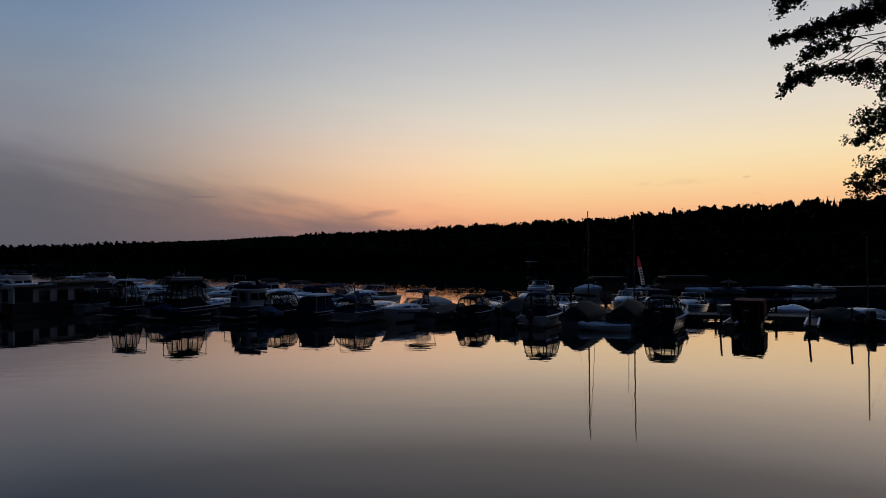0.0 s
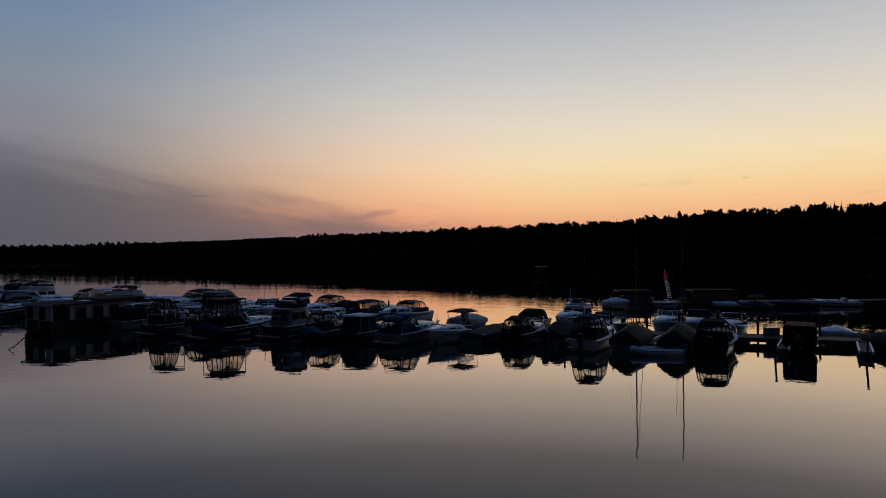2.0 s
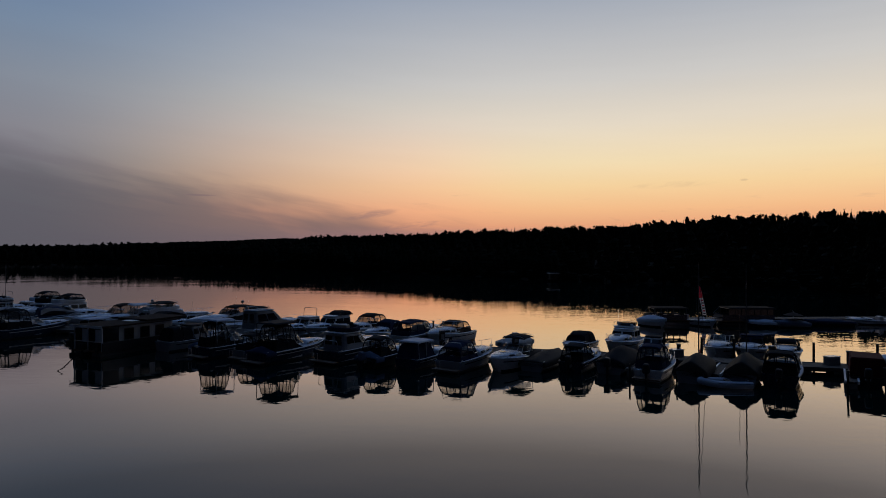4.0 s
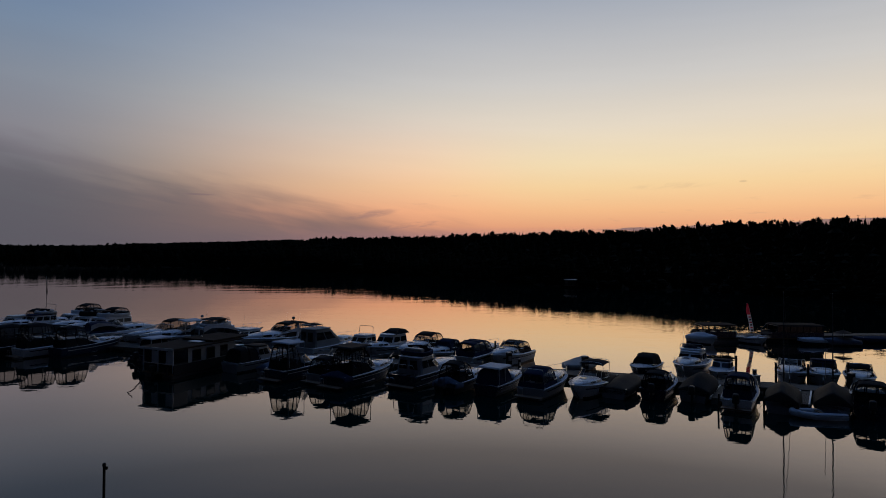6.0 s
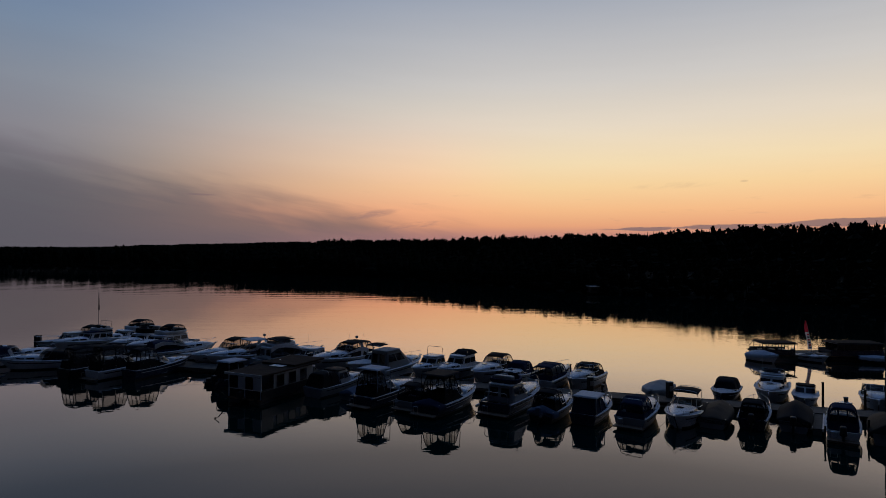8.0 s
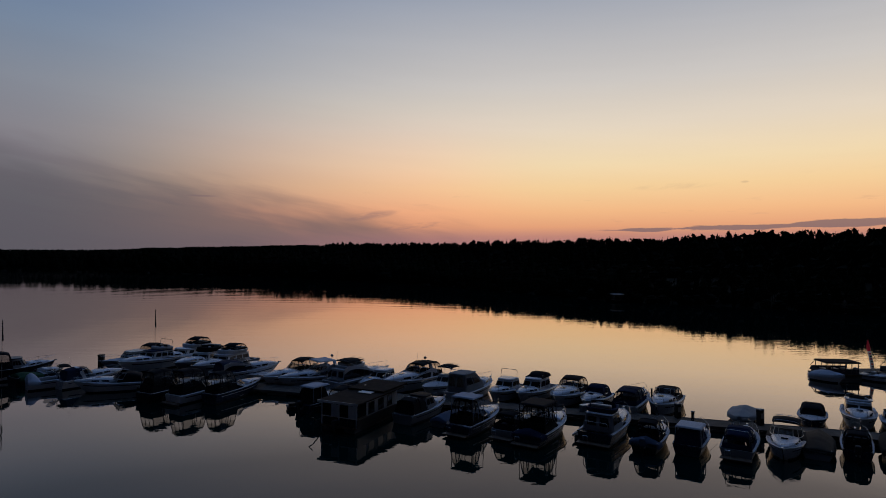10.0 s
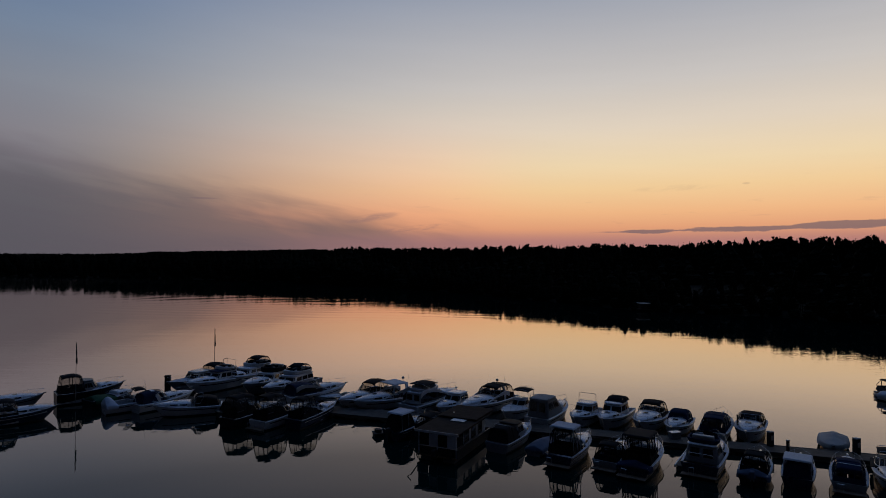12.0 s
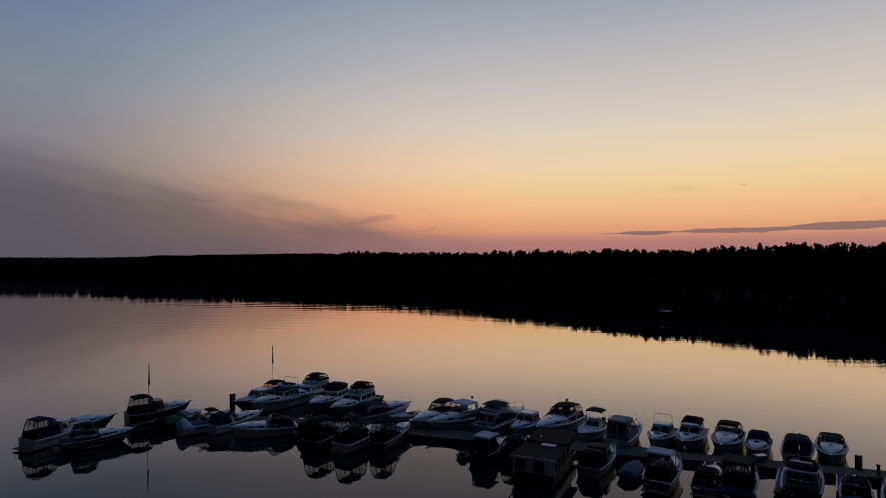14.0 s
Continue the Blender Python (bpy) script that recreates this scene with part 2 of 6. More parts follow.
# calm lake water: mirror-like with long, faint ripples
WATER = bpy.data.materials.new("lake_water")
WATER.use_nodes = True
N = Nodes(WATER.node_tree)
p = WATER.node_tree.nodes["Principled BSDF"]
pos = N.add("ShaderNodeTexCoord").outputs["Object"]
flat = N.add("ShaderNodeMapping", [("Vector", pos), ("Scale", (0.2, 1.0, 1.0))]).outputs[0]
cross = N.add("ShaderNodeMapping", [("Vector", pos), ("Scale", (0.3, 1.0, 1.0)), ("Rotation", (0.0, 0.0, 0.12))]).outputs[0]
ripple = N.noise(cross, 2.0, 2.0, 0.55)
lap = N.math("ADD", N.noise(pos, 2.0, 1.0, 0.5), N.math("MULTIPLY", N.noise(pos, 0.9, 0.0, 0.5), 0.8))
swell = N.noise(flat, 0.35, 2.0, 0.5)
patch = N.ramp01(N.noise(flat, 0.02, 3.0, 0.6), 0.35, 0.65, 0.35, 1.0)
where = N.add("ShaderNodeSeparateXYZ", [(0, pos)])
calm = N.ramp01(where.outputs[1], 60.0, 120.0, 1.0, 0.55)                  # stiller in the lee of the woods
streak = N.noise(N.add("ShaderNodeMapping", [("Vector", pos), ("Scale", (0.07, 1.0, 1.0))]).outputs[0], 0.075, 3.0, 0.6)
h = N.math("MULTIPLY_ADD", swell, 0.009, N.math("MULTIPLY", N.math("MULTIPLY_ADD", ripple, 0.006, N.math("MULTIPLY", lap, 0.005)), N.math("MULTIPLY", patch, calm)))
h = N.math("MULTIPLY_ADD", N.math("MULTIPLY", streak, N.math("MULTIPLY", N.ramp01(where.outputs[1], 80.0, 160.0), N.ramp01(where.outputs[0], 20.0, -60.0, 0.5, 1.0))), 0.03, h)
# the spent wake of a boat far out on the lake
bend = N.math("MULTIPLY_ADD", N.noise(pos, 0.012, 2.0), 30.0, N.math("MULTIPLY", where.outputs[0], 0.16))
rings = N.math("SINE", N.math("MULTIPLY", N.math("ADD", where.outputs[1], bend), 0.85))
reach = N.math("MULTIPLY", N.ramp01(where.outputs[1], 130.0, 180.0), N.ramp01(where.outputs[1], 300.0, 220.0))
reach = N.math("MULTIPLY", reach, N.ramp01(where.outputs[0], 10.0, -50.0))
h = N.math("MULTIPLY_ADD", N.math("MULTIPLY", rings, N.math("MULTIPLY", reach, N.ramp01(N.noise(flat, 0.03, 2.0), 0.3, 0.7))), 0.012, h)
bn = N.add("ShaderNodeBump", [("Height", h), ("Strength", 1.0), ("Distance", 1.0)])
p.inputs["Base Color"].default_value = (0.0006, 0.0125, 0.0125, 1)
p.inputs["Roughness"].default_value = 0.9
p.inputs["Specular IOR Level"].default_value = 0.0
facing = N.add("ShaderNodeLayerWeight", [("Blend", 0.5)]).outputs["Facing"]
mirror = N.add("ShaderNodeBsdfGlossy", [("Color", (0.985, 0.87, 0.82, 1)), ("Roughness", N.math("MULTIPLY_ADD", N.math("MULTIPLY", N.ramp01(where.outputs[1], 220.0, 420.0), N.ramp01(where.outputs[0], -100.0, -260.0)), 0.05, N.ramp01(N.noise(flat, 0.12, 3.0, 0.6), 0.35, 0.68, 0.004, 0.02))), ("Normal", bn.outputs[0])])
gloss = N.ramp(facing, [(k, (g, g, g, 1)) for k, g in ((0.0, 0.02), (0.5, 0.06), (0.625, 0.135), (0.69, 0.2), (0.735, 0.335), (0.78, 0.46), (0.826, 0.655), (0.87, 0.74), (0.95, 0.84), (1.0, 0.95))])
both = N.add("ShaderNodeMixShader", [(0, gloss), (1, p.outputs[0]), (2, mirror.outputs[0])])
WATER.node_tree.links.new(both.outputs[0], WATER.node_tree.nodes["Material Output"].inputs[0])


# ---- mesh helpers ----
def part(name, bm, material, parent=None, label="", smooth=False):
    """Links a bmesh as one mesh object, under a thing or a part where one is given."""
    me = bpy.data.meshes.new(name)
    bm.normal_update()
    bm.to_mesh(me)
    bm.free()
    me.materials.append(material)
    if smooth:
        me.shade_smooth()
    ob = new(name, me)
    if parent is not None:
        ob.parent = parent
    if label:
        ob["label"] = label
    return ob


def thing(name, x, y, turn, label, category, group="", kind="", z=0.0):
    ob = new(name)
    ob.empty_display_size = 0.3
    ob.matrix_basis = pose(x, y, z, 0, 0, turn)
    return tagged(ob, label, category, group, kind)


def loft(rings, closed=False, caps=True, bm=None):
    """Skin over rings of equally many points."""
    bm = bm or bmesh.new()
    vs = [[bm.verts.new(p) for p in r] for r in rings]
    n = len(rings[0])
    for a, b in zip(vs, vs[1:]):
        for i in range(n if closed else n - 1):
            j = (i + 1) % n
            bm.faces.new((a[i], a[j], b[j], b[i]))
    if caps:
        bm.faces.new(vs[0][::-1])
        bm.faces.new(vs[-1])
    return bm


def tube(pts, r=0.02, n=5, bm=None, r1=None):
    """A round bar along points."""
    bm = bm or bmesh.new()
    pts = [Vector(p) for p in pts]
    rings = []
    for i, p in enumerate(pts):
        d = (pts[min(i + 1, len(pts) - 1)] - pts[max(i - 1, 0)]).normalized()
        side = d.cross(Vector((0, 0, 1)))
        side = side.normalized() if side.length > 0.05 else Vector((1, 0, 0))
        up = side.cross(d)
        rr = r if r1 is None else r + (r1 - r) * i / (len(pts) - 1)
        rings.append([p + (side * math.cos(2 * math.pi * k / n) + up * math.sin(2 * math.pi * k / n)) * rr for k in range(n)])
    return loft(rings, True, True, bm)


def slab(x0, x1, y0, y1, z0, z1, bevel=0.0, bm=None, top=1.0, shift=0.0):
    """A box with bevelled edges; top narrows its upper face, shift slides it along x."""
    bm = bm or bmesh.new()
    cx, cy = (x0 + x1) / 2, (y0 + y1) / 2
    lower = [bm.verts.new(p) for p in ((x0, y0, z0), (x1, y0, z0), (x1, y1, z0), (x0, y1, z0))]
    upper = [bm.verts.new((cx + (x - cx) * top + shift, cy + (y - cy) * top, z1)) for x, y in ((x0, y0), (x1, y0), (x1, y1), (x0, y1))]
    faces = [bm.faces.new(lower[::-1]), bm.faces.new(upper)]
    for i in range(4):
        faces.append(bm.faces.new((lower[i], lower[(i + 1) % 4], upper[(i + 1) % 4], upper[i])))
    if bevel:
        edges = list({e for f in faces for e in f.edges})
        bmesh.ops.bevel(bm, geom=edges, offset=bevel, segments=2, affect="EDGES", profile=0.5)
    return bm


def disc(r0, r1, z0, z1, n=10, bm=None, x=0.0, y=0.0):
    rings = [[(x + r * math.cos(2 * math.pi * k / n), y + r * math.sin(2 * math.pi * k / n), z) for k in range(n)] for r, z in ((r0, z0), (r1, z1))]
    return loft(rings, True, True, bm)


# ---- water, land, woods ----
bm = bmesh.new()
f = bm.faces.new([bm.verts.new(p) for p in ((-4500, -1500, 0), (4500, -1500, 0), (4500, 4500, 0), (-4500, 4500, 0))])
tagged(part("water", bm, WATER), "calm dark lake water mirroring the evening sky", "water", kind="structure")

SHORE = [(-2200, 900), (-900, 560), (-369, 489), (-150, 400), (-40, 290), (-5, 235), (24, 176), (58, 156), (78, 128), (66, 95), (62, 70), (75, 30), (100, -60)]
RIDGE = [(-2000, 1600), (-1000, 980), (-478, 864), (-250, 690), (-81, 494), (-42, 439), (45, 345), (102, 280), (130, 240), (165, 170), (180, 90), (190, 0), (200, -120)]


def along(pts, s):
    i = min(int(s), len(pts) - 2)
    k = s - i
    return pts[i][0] * (1 - k) + pts[i + 1][0] * k, pts[i][1] * (1 - k) + pts[i + 1][1] * k


def land(s, v):
    """A place on the far land: s along the shore, v from the shore (0) over the ridge (1) to far behind."""
    (ax, ay), (bx, by) = along(SHORE, s), along(RIDGE, s)
    x, y = ax + (bx - ax) * v, ay + (by - ay) * v
    z = -0.4 + 1.4 * min(1, v * 12) + 8.0 * min(1, max(0, v)) ** 1.3 + 1.2 * noise.noise((x * 0.012, y * 0.012, 0)) * min(1, v * 3)
    return x, y, z


bm = bmesh.new()
rings = []
for k in range(0, 121):
    s = k / 10
    rings.append([land(s, v) for v in (0, 0.02, 0.06, 0.12, 0.25, 0.4, 0.6, 0.8, 1.0, 1.3, 2.5, 6.0)])
loft(rings, caps=False, bm=bm)
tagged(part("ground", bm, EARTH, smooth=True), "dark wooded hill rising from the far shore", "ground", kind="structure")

# near bank, behind and below the camera
bm = bmesh.new()
rings = []
for k in range(-12, 13):
    x = k * 20
    e = 3.0 + 2.5 * noise.noise((x * 0.03, 3.1, 0)) - 0.0006 * x * x
    rings.append([(x, e + 1.5, -0.5), (x, e, 0.1), (x, e - 2, 0.5), (x, e - 12, 1.2), (x, e - 60, 3.0), (x, e - 600, 4.0)])
loft(rings, caps=False, bm=bm)
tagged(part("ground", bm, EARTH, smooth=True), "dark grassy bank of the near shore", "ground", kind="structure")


def clump(rng, cx, cy, cz, r, n, flat=0.7, leaf=0.5):
    """Loose leaf sprays round a point, as triangles."""
    d = rng.normal(size=(n, 3))
    d /= np.linalg.norm(d, axis=1)[:, None]
    c = d * (r * rng.uniform(0.45, 1.0, (n, 1))) * (1, 1, flat) + (cx, cy, cz)
    a, b = rng.normal(size=(n, 3)) * leaf, rng.normal(size=(n, 3)) * leaf
    return np.stack([c, c + a, c + b], 1)


def spindle(rng, z0, z1, r, n=7, rows=5):
    """The dense heart of a crown, as triangles."""
    ring = []
    for k in range(rows + 1):
        t = k / rows
        rr = r * (math.sin(math.pi * (0.12 + 0.88 * t)) ** 0.7 + 0.02) if k < rows else 0.004
        ring.append([(rr * math.cos(6.2832 * j / n + k) * rng.uniform(0.8, 1.2), rr * math.sin(6.2832 * j / n + k) * rng.uniform(0.8, 1.2), z0 + (z1 - z0) * t) for j in range(n)])
    out = []
    for a, b in zip(ring, ring[1:]):
        for j in range(n):
            i = (j + 1) % n
            out += [(a[j], a[i], b[i]), (a[j], b[i], b[j])]
    return np.array(out)


def tree_template(rng, kind, full=1.0):
    """Triangles of one tree, 1 high; full: how finely its leaves are built."""
    tris = []
    if kind == "pine":      # rounded ragged crown on a tall stem
        for _ in range(int(22 * full ** 0.5)):
            a, z = rng.uniform(0, 6.28), rng.uniform(0.5, 0.92)
            rr = 0.17 * (1.1 - abs(z - 0.7) * 2.2) * rng.uniform(0.3, 1)
            tris.append(clump(rng, rr * math.cos(a), rr * math.sin(a), z, 0.055, int(27 * full), 0.75, 0.012))
            tris.append(spindle(rng, -0.035, 0.035, 0.038, 4, 3) + (rr * math.cos(a), rr * math.sin(a), z))
        tris.append(spindle(rng, 0.3, 0.95, 0.14))
    elif kind == "spruce":  # narrow cone
        for _ in range(int(20 * full ** 0.5)):
            z = rng.uniform(0.12, 0.98)
            a, rr = rng.uniform(0, 6.28), 0.14 * (1 - z)
            tris.append(clump(rng, rr * math.cos(a), rr * math.sin(a), z - 0.03, 0.015 + 0.06 * (1 - z), int(20 * full), 0.8, 0.006 + 0.011 * (1 - z)))
        tris.append(spindle(rng, 0.0, 0.9, 0.11))
        tris.append(np.array([[(0.12 * math.cos(t), 0.12 * math.sin(t), 0.35), (0.12 * math.cos(t + 1.05), 0.12 * math.sin(t + 1.05), 0.35), (0, 0, 0.93)] for t in (0, 1.05, 2.1, 3.15, 4.2, 5.25)]))
    else:                   # broad crown
        for _ in range(int(24 * full ** 0.5)):
            a, z = rng.uniform(0, 6.28), rng.uniform(0.25, 0.92)
            rr = 0.27 * math.sin(min(1, (1.02 - z) * 1.6) * 1.57) * rng.uniform(0.3, 1)
            tris.append(clump(rng, rr * math.cos(a), rr * math.sin(a), z, 0.08, int(27 * full), 0.85, 0.013))
            tris.append(spindle(rng, -0.05, 0.05, 0.055, 4, 3) + (rr * math.cos(a), rr * math.sin(a), z))
        tris.append(spindle(rng, 0.1, 0.88, 0.22))
    trunk = []
    for k in range(3):
        a, b = 2.094 * k, 2.094 * (k + 1)
        trunk.append([(0.012 * math.cos(a), 0.012 * math.sin(a), 0), (0.012 * math.cos(b), 0.012 * math.sin(b), 0), (0, 0, 0.8)])
    return np.concatenate(tris + [np.array(trunk)])


def triangles_object(name, tris, material):
    me = bpy.data.meshes.new(name)
    n = len(tris)
    me.vertices.add(n * 3)
    me.vertices.foreach_set("co", np.ascontiguousarray(tris, dtype=np.float32).ravel())
    me.loops.add(n * 3)
    me.loops.foreach_set("vertex_index", np.arange(n * 3, dtype=np.int32))
    me.polygons.add(n)
    me.polygons.foreach_set("loop_start", np.arange(0, n * 3, 3, dtype=np.int32))
    me.update(calc_edges=True)
    me.materials.append(material)
    return new(name, me)


rng = np.random.default_rng(7)
TEMPLATES = [tree_template(rng, k) for k in ("pine", "pine", "pine", "spruce", "spruce", "spruce", "broad", "broad")]
LIGHT = [tree_template(rng, k, 0.22) for k in ("pine", "pine", "pine", "spruce", "spruce", "spruce", "broad", "broad")]
BUSH = np.concatenate([spindle(rng, 0.0, 0.85, 0.5)] + [clump(rng, rng.uniform(-0.5, 0.5), rng.uniform(-0.5, 0.5), rng.uniform(0.1, 0.85), 0.3, 14, 0.8, 0.08) for _ in range(8)])
woods = []


def plant(s, v, height, pick, bush=False):
    x, y, z = land(s, v)
    a, w = rng.uniform(0, 6.28), height * (rng.uniform(0.65, 1.0) if v > 0.85 and s > 3.6 else rng.uniform(0.85, 1.25))
    c, si = math.cos(a), math.sin(a)
    t = (BUSH if bush else (TEMPLATES if v > 0.9 else LIGHT)[pick]) * (w, w, height)
    woods.append(np.stack([t[..., 0] * c - t[..., 1] * si + x, t[..., 0] * si + t[..., 1] * c + y, t[..., 2] + z - 0.2], -1))


for v0, step, tall, bush in ((1.0, 1.8, 15.6, 0), (0.95, 2.4, 15.2, 0), (0.86, 4.0, 15.0, 0), (0.7, 6.0, 14.5, 0), (0.45, 7.0, 14.5, 0), (0.22, 5.5, 14.5, 0), (0.1, 4.0, 13.0, 0), (0.04, 3.2, 10.0, 0),
                             (0.98, 2.4, 14.0, 0), (0.97, 3.5, 11.0, 1), (0.9, 3.5, 10.0, 1), (0.8, 6.0, 7.0, 1), (0.6, 7.0, 6.0, 1), (0.4, 7.0, 6.0, 1), (0.22, 6.0, 5.0, 1), (0.1, 4.0, 5.0, 1), (0.03, 3.0, 3.5, 1)):
    s = 1.0
    while s < 10.5:
        (ax, ay), (bx, by) = along(RIDGE if v0 > 0.5 else SHORE, s), along(RIDGE if v0 > 0.5 else SHORE, min(12, s + 0.01))
        per = max(1.0, math.hypot(bx - ax, by - ay) * 100)
        far = max(1.0, math.hypot(ax + 15, ay) / (350 if s < 1.0 or 0.25 < v0 < 0.85 else 700))
        wave = noise.noise((ax * 0.02, ay * 0.02, 5.0))
        v = max(0.012, v0 + rng.uniform(-0.05, 0.05))
        swelling = 4.5 * max(0, 1 - abs(s - 3.7) / 0.6)
        most = (7.0 + 9.0 * v + 1.3 * min(1, max(0, (s - 6.3) * 2)) if s < 8.6 else 6.5 + 8.5 * v) + 11 * min(1, max(0, (3.7 - s) / 0.8)) + swelling   # young growth towards the near shore
        tall_here = tall * ((0.76 + 0.24 * min(1, max(0, s - 1.6) / 0.8)) if v0 > 0.5 else (1.2 if s < 3.5 else 1.0)) + (1.2 * min(1, max(0, 6.5 - s)) + 1.3 * max(0, 1 - abs(s - 7.6) / 1.0) if v0 > 0.5 else swelling)
        plant(s, v, min(most, tall_here) * (rng.uniform(0.96, 1.03) if s < 3.6 else rng.uniform(0.88, 1.05)) * (1 + 0.07 * wave) * (1 if not bush else far ** 0.5), int(rng.choice((0, 1, 2, 6, 7)) if s < 3.6 or (v0 < 0.5 and s < 6.2) else rng.integers(0, 8) if wave > -0.1 else rng.integers(0, 5)), bush)
        s += step * far * rng.uniform(0.5, 1.4) / per
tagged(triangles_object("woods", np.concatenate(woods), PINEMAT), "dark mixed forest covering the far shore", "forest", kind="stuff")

# ---- jetties ----
DOCK = [(50, 30.4), (27, 36.0), (14, 40.0), (0, 44.5), (-22, 51.6), (-43, 58.3), (-67, 64.2)]


def dock_y(x):
    for (x1, y1), (x0, y0) in zip(DOCK, DOCK[1:]):
        if x0 <= x <= x1:
            return y0 + (y1 - y0) * (x - x0) / (x1 - x0)
    return DOCK[0][1] if x > DOCK[0][0] else DOCK[-1][1]


def jetty_section(ax, ay, bx, by, width, parent_label):
    """A floating walkway between two points: boards, edge beams, floats."""
    length, turn = math.hypot(bx - ax, by - ay), math.degrees(math.atan2(by - ay, bx - ax))
    d = thing("jetty", ax, ay, turn, parent_label, "jetty", kind="structure")
    bm = bmesh.new()
    n = max(1, int(length / 0.16))
    for i in range(n):
        slab(i * length / n, (i + 1) * length / n - 0.012, -width / 2, width / 2, 0.40, 0.445 + 0.006 * random.random(), bm=bm)
    part("deck_boards", bm, DECKWOOD, d)
    for s in (-1, 1):
        part("edge_beam", slab(0, length, s * width / 2 - 0.06, s * width / 2 + 0.06, 0.2, 0.47, 0.01), DECKWOOD, d)
    k = max(1, int(length / 3.2))
    for i in range(k):
        x = (i + 0.5) * length / k
        part("float", slab(x - 1.1, x + 1.1, -width / 2 + 0.15, width / 2 - 0.15, -0.3, 0.34, 0.04), FLOAT, d)
    return d


for (x1, y1), (x0, y0) in zip(DOCK, DOCK[1:]):
    jetty_section(x1, y1, x0, y0, 2.6 if x1 < -20 else 1.9, "weathered grey timber jetty on floats between the boats")
jetty_section(19.5, 67.8, 58, 69.6, 2.0, "dark timber jetty on floats off the far bank")


# ---- boats ----
def half_width(u, beam, stern=0.9):
    """Half the beam at u, from the stern (0) to the bow (1)."""
    if u < 0.4:
        return beam / 2 * (stern + (1 - stern) * math.sin(u / 0.4 * 1.57))
    return beam / 2 * max(0.03, 1 - ((u - 0.4) / 0.6) ** 2.7)


def sheer(u, free, rise=0.35):
    return free * (1 + rise * u * u)


def make_hull(root, L, B, F, paint, deck, stripe, stern=0.9, rise=0.35, stripe_name="stripe", front=0.5):
    """The hull with open cockpit, gunwale, foredeck and rub rail. x runs from the stern (0) to the bow (L)."""
    us = [0, 0.08, 0.2, 0.32, 0.44, 0.55, 0.65, 0.74, 0.81, 0.87, 0.92, 0.96, 0.985, 1.0]

    def rake(u, z, top):
        return 0.17 * L * max(0, (u - 0.66) / 0.34) ** 2 * (1 - max(0, z) / top) ** 1.2
    rings = []
    for u in us:
        w, z = half_width(u, B, stern), sheer(u, F, rise)
        sec = [(0.0, -0.3), (w * 0.5, -0.2), (w * (0.8 - 0.22 * u * u), 0.03), (w * (0.87 - 0.16 * u * u), z * 0.32), (w * (0.93 - 0.09 * u * u), z * 0.62), (w * (0.975 - 0.03 * u), z * 0.85), (w, z)]
        right = [(u * L - rake(u, zz, z), yy, zz) for yy, zz in sec]
        rings.append([(a, -b, c) for a, b, c in right[::-1]] + right[1:])
    part("hull", loft(rings, caps=False), paint, root, smooth=True)
    # gunwale, inner sides and cockpit floor
    floor, inner = 0.18, 0.16
    rings = []
    for u in [k / 12 * front for k in range(13)]:
        w, z, x = half_width(u, B, stern), sheer(u, F, rise), max(u * L, 0.12)
        rings.append([(x, -w, z), (x, -w + inner, z + 0.02), (x, -w + inner + 0.04, floor), (x, w - inner - 0.04, floor), (x, w - inner, z + 0.02), (x, w, z)])
    part("cockpit", loft(rings, caps=False), deck, root)
    w = half_width(0, B, stern)
    back = []
    for x, grow in ((0.0, 0.0), (0.05, 0.02), (0.16, 0.02)):     # rounded stern
        back.append([(x, y * w * (0.985 + grow * 0.5), z) for y, z in ((-0.5, -0.2), (-0.8, 0.03), (-0.93, F * 0.62), (-0.985, F * 0.9), (-0.9, F * 0.98), (0.9, F * 0.98), (0.985, F * 0.9), (0.93, F * 0.62), (0.8, 0.03), (0.5, -0.2))])
    part("transom", loft(back, True), paint, root)
    rings = []
    for k in range(15):
        u = front + (1 - front) * (k / 14) ** 0.85
        w, z = half_width(u, B, stern), sheer(u, F, rise)
        rings.append([(u * L, w * t, z + 0.13 * w * (1 - t * t)) for t in (-1, -0.85, -0.6, -0.3, 0, 0.3, 0.6, 0.85, 1)])
    part("foredeck", loft(rings, caps=False), deck, root, smooth=True)
    edge = [(u * L, half_width(u, B, stern) + 0.008, sheer(u, F, rise) - 0.015) for u in us]
    part("rub_rail", tube([(x, -y, z) for x, y, z in edge] + edge[::-1], 0.024, 4), stripe, root, "dark rubber rub rail" if stripe is RUBBER else "")
    for s in (-1, 1):                                    # dark antifouling along the waterline
        band = []
        for u in us[:11]:
            w, z = half_width(u, B, stern), sheer(u, F, rise)
            k0, k1 = 0.8 - 0.22 * u * u, 0.87 - 0.16 * u * u
            up = min(1, 0.1 / (z * 0.32 - 0.03))
            band.append([(u * L - rake(u, 0.0, z), s * (w * (k0 - 0.02) + 0.012), -0.03), (u * L - rake(u, 0.03, z), s * (w * k0 + 0.012), 0.03), (u * L - rake(u, 0.13, z), s * (w * (k0 + (k1 - k0) * up) + 0.014), 0.13)])
        part("boot_stripe", loft(band, caps=False), BLACKHULL, root, "dark waterline stripe")
        if stripe_name:                                  # painted band along the topsides
            band = []
            for u in us[1:10]:
                w, z = half_width(u, B, stern), sheer(u, F, rise)
                c0, c1 = 0.93 - 0.09 * u * u, 0.975 - 0.03 * u
                band.append([(u * L - rake(u, z * h, z), s * (w * (c0 + (c1 - c0) * (h - 0.62) / 0.23) + 0.01), z * h) for h in (0.68, 0.76)])
            part("stripe", loft(band, caps=False), NAVY if paint is not NAVY else GELCOAT, root)


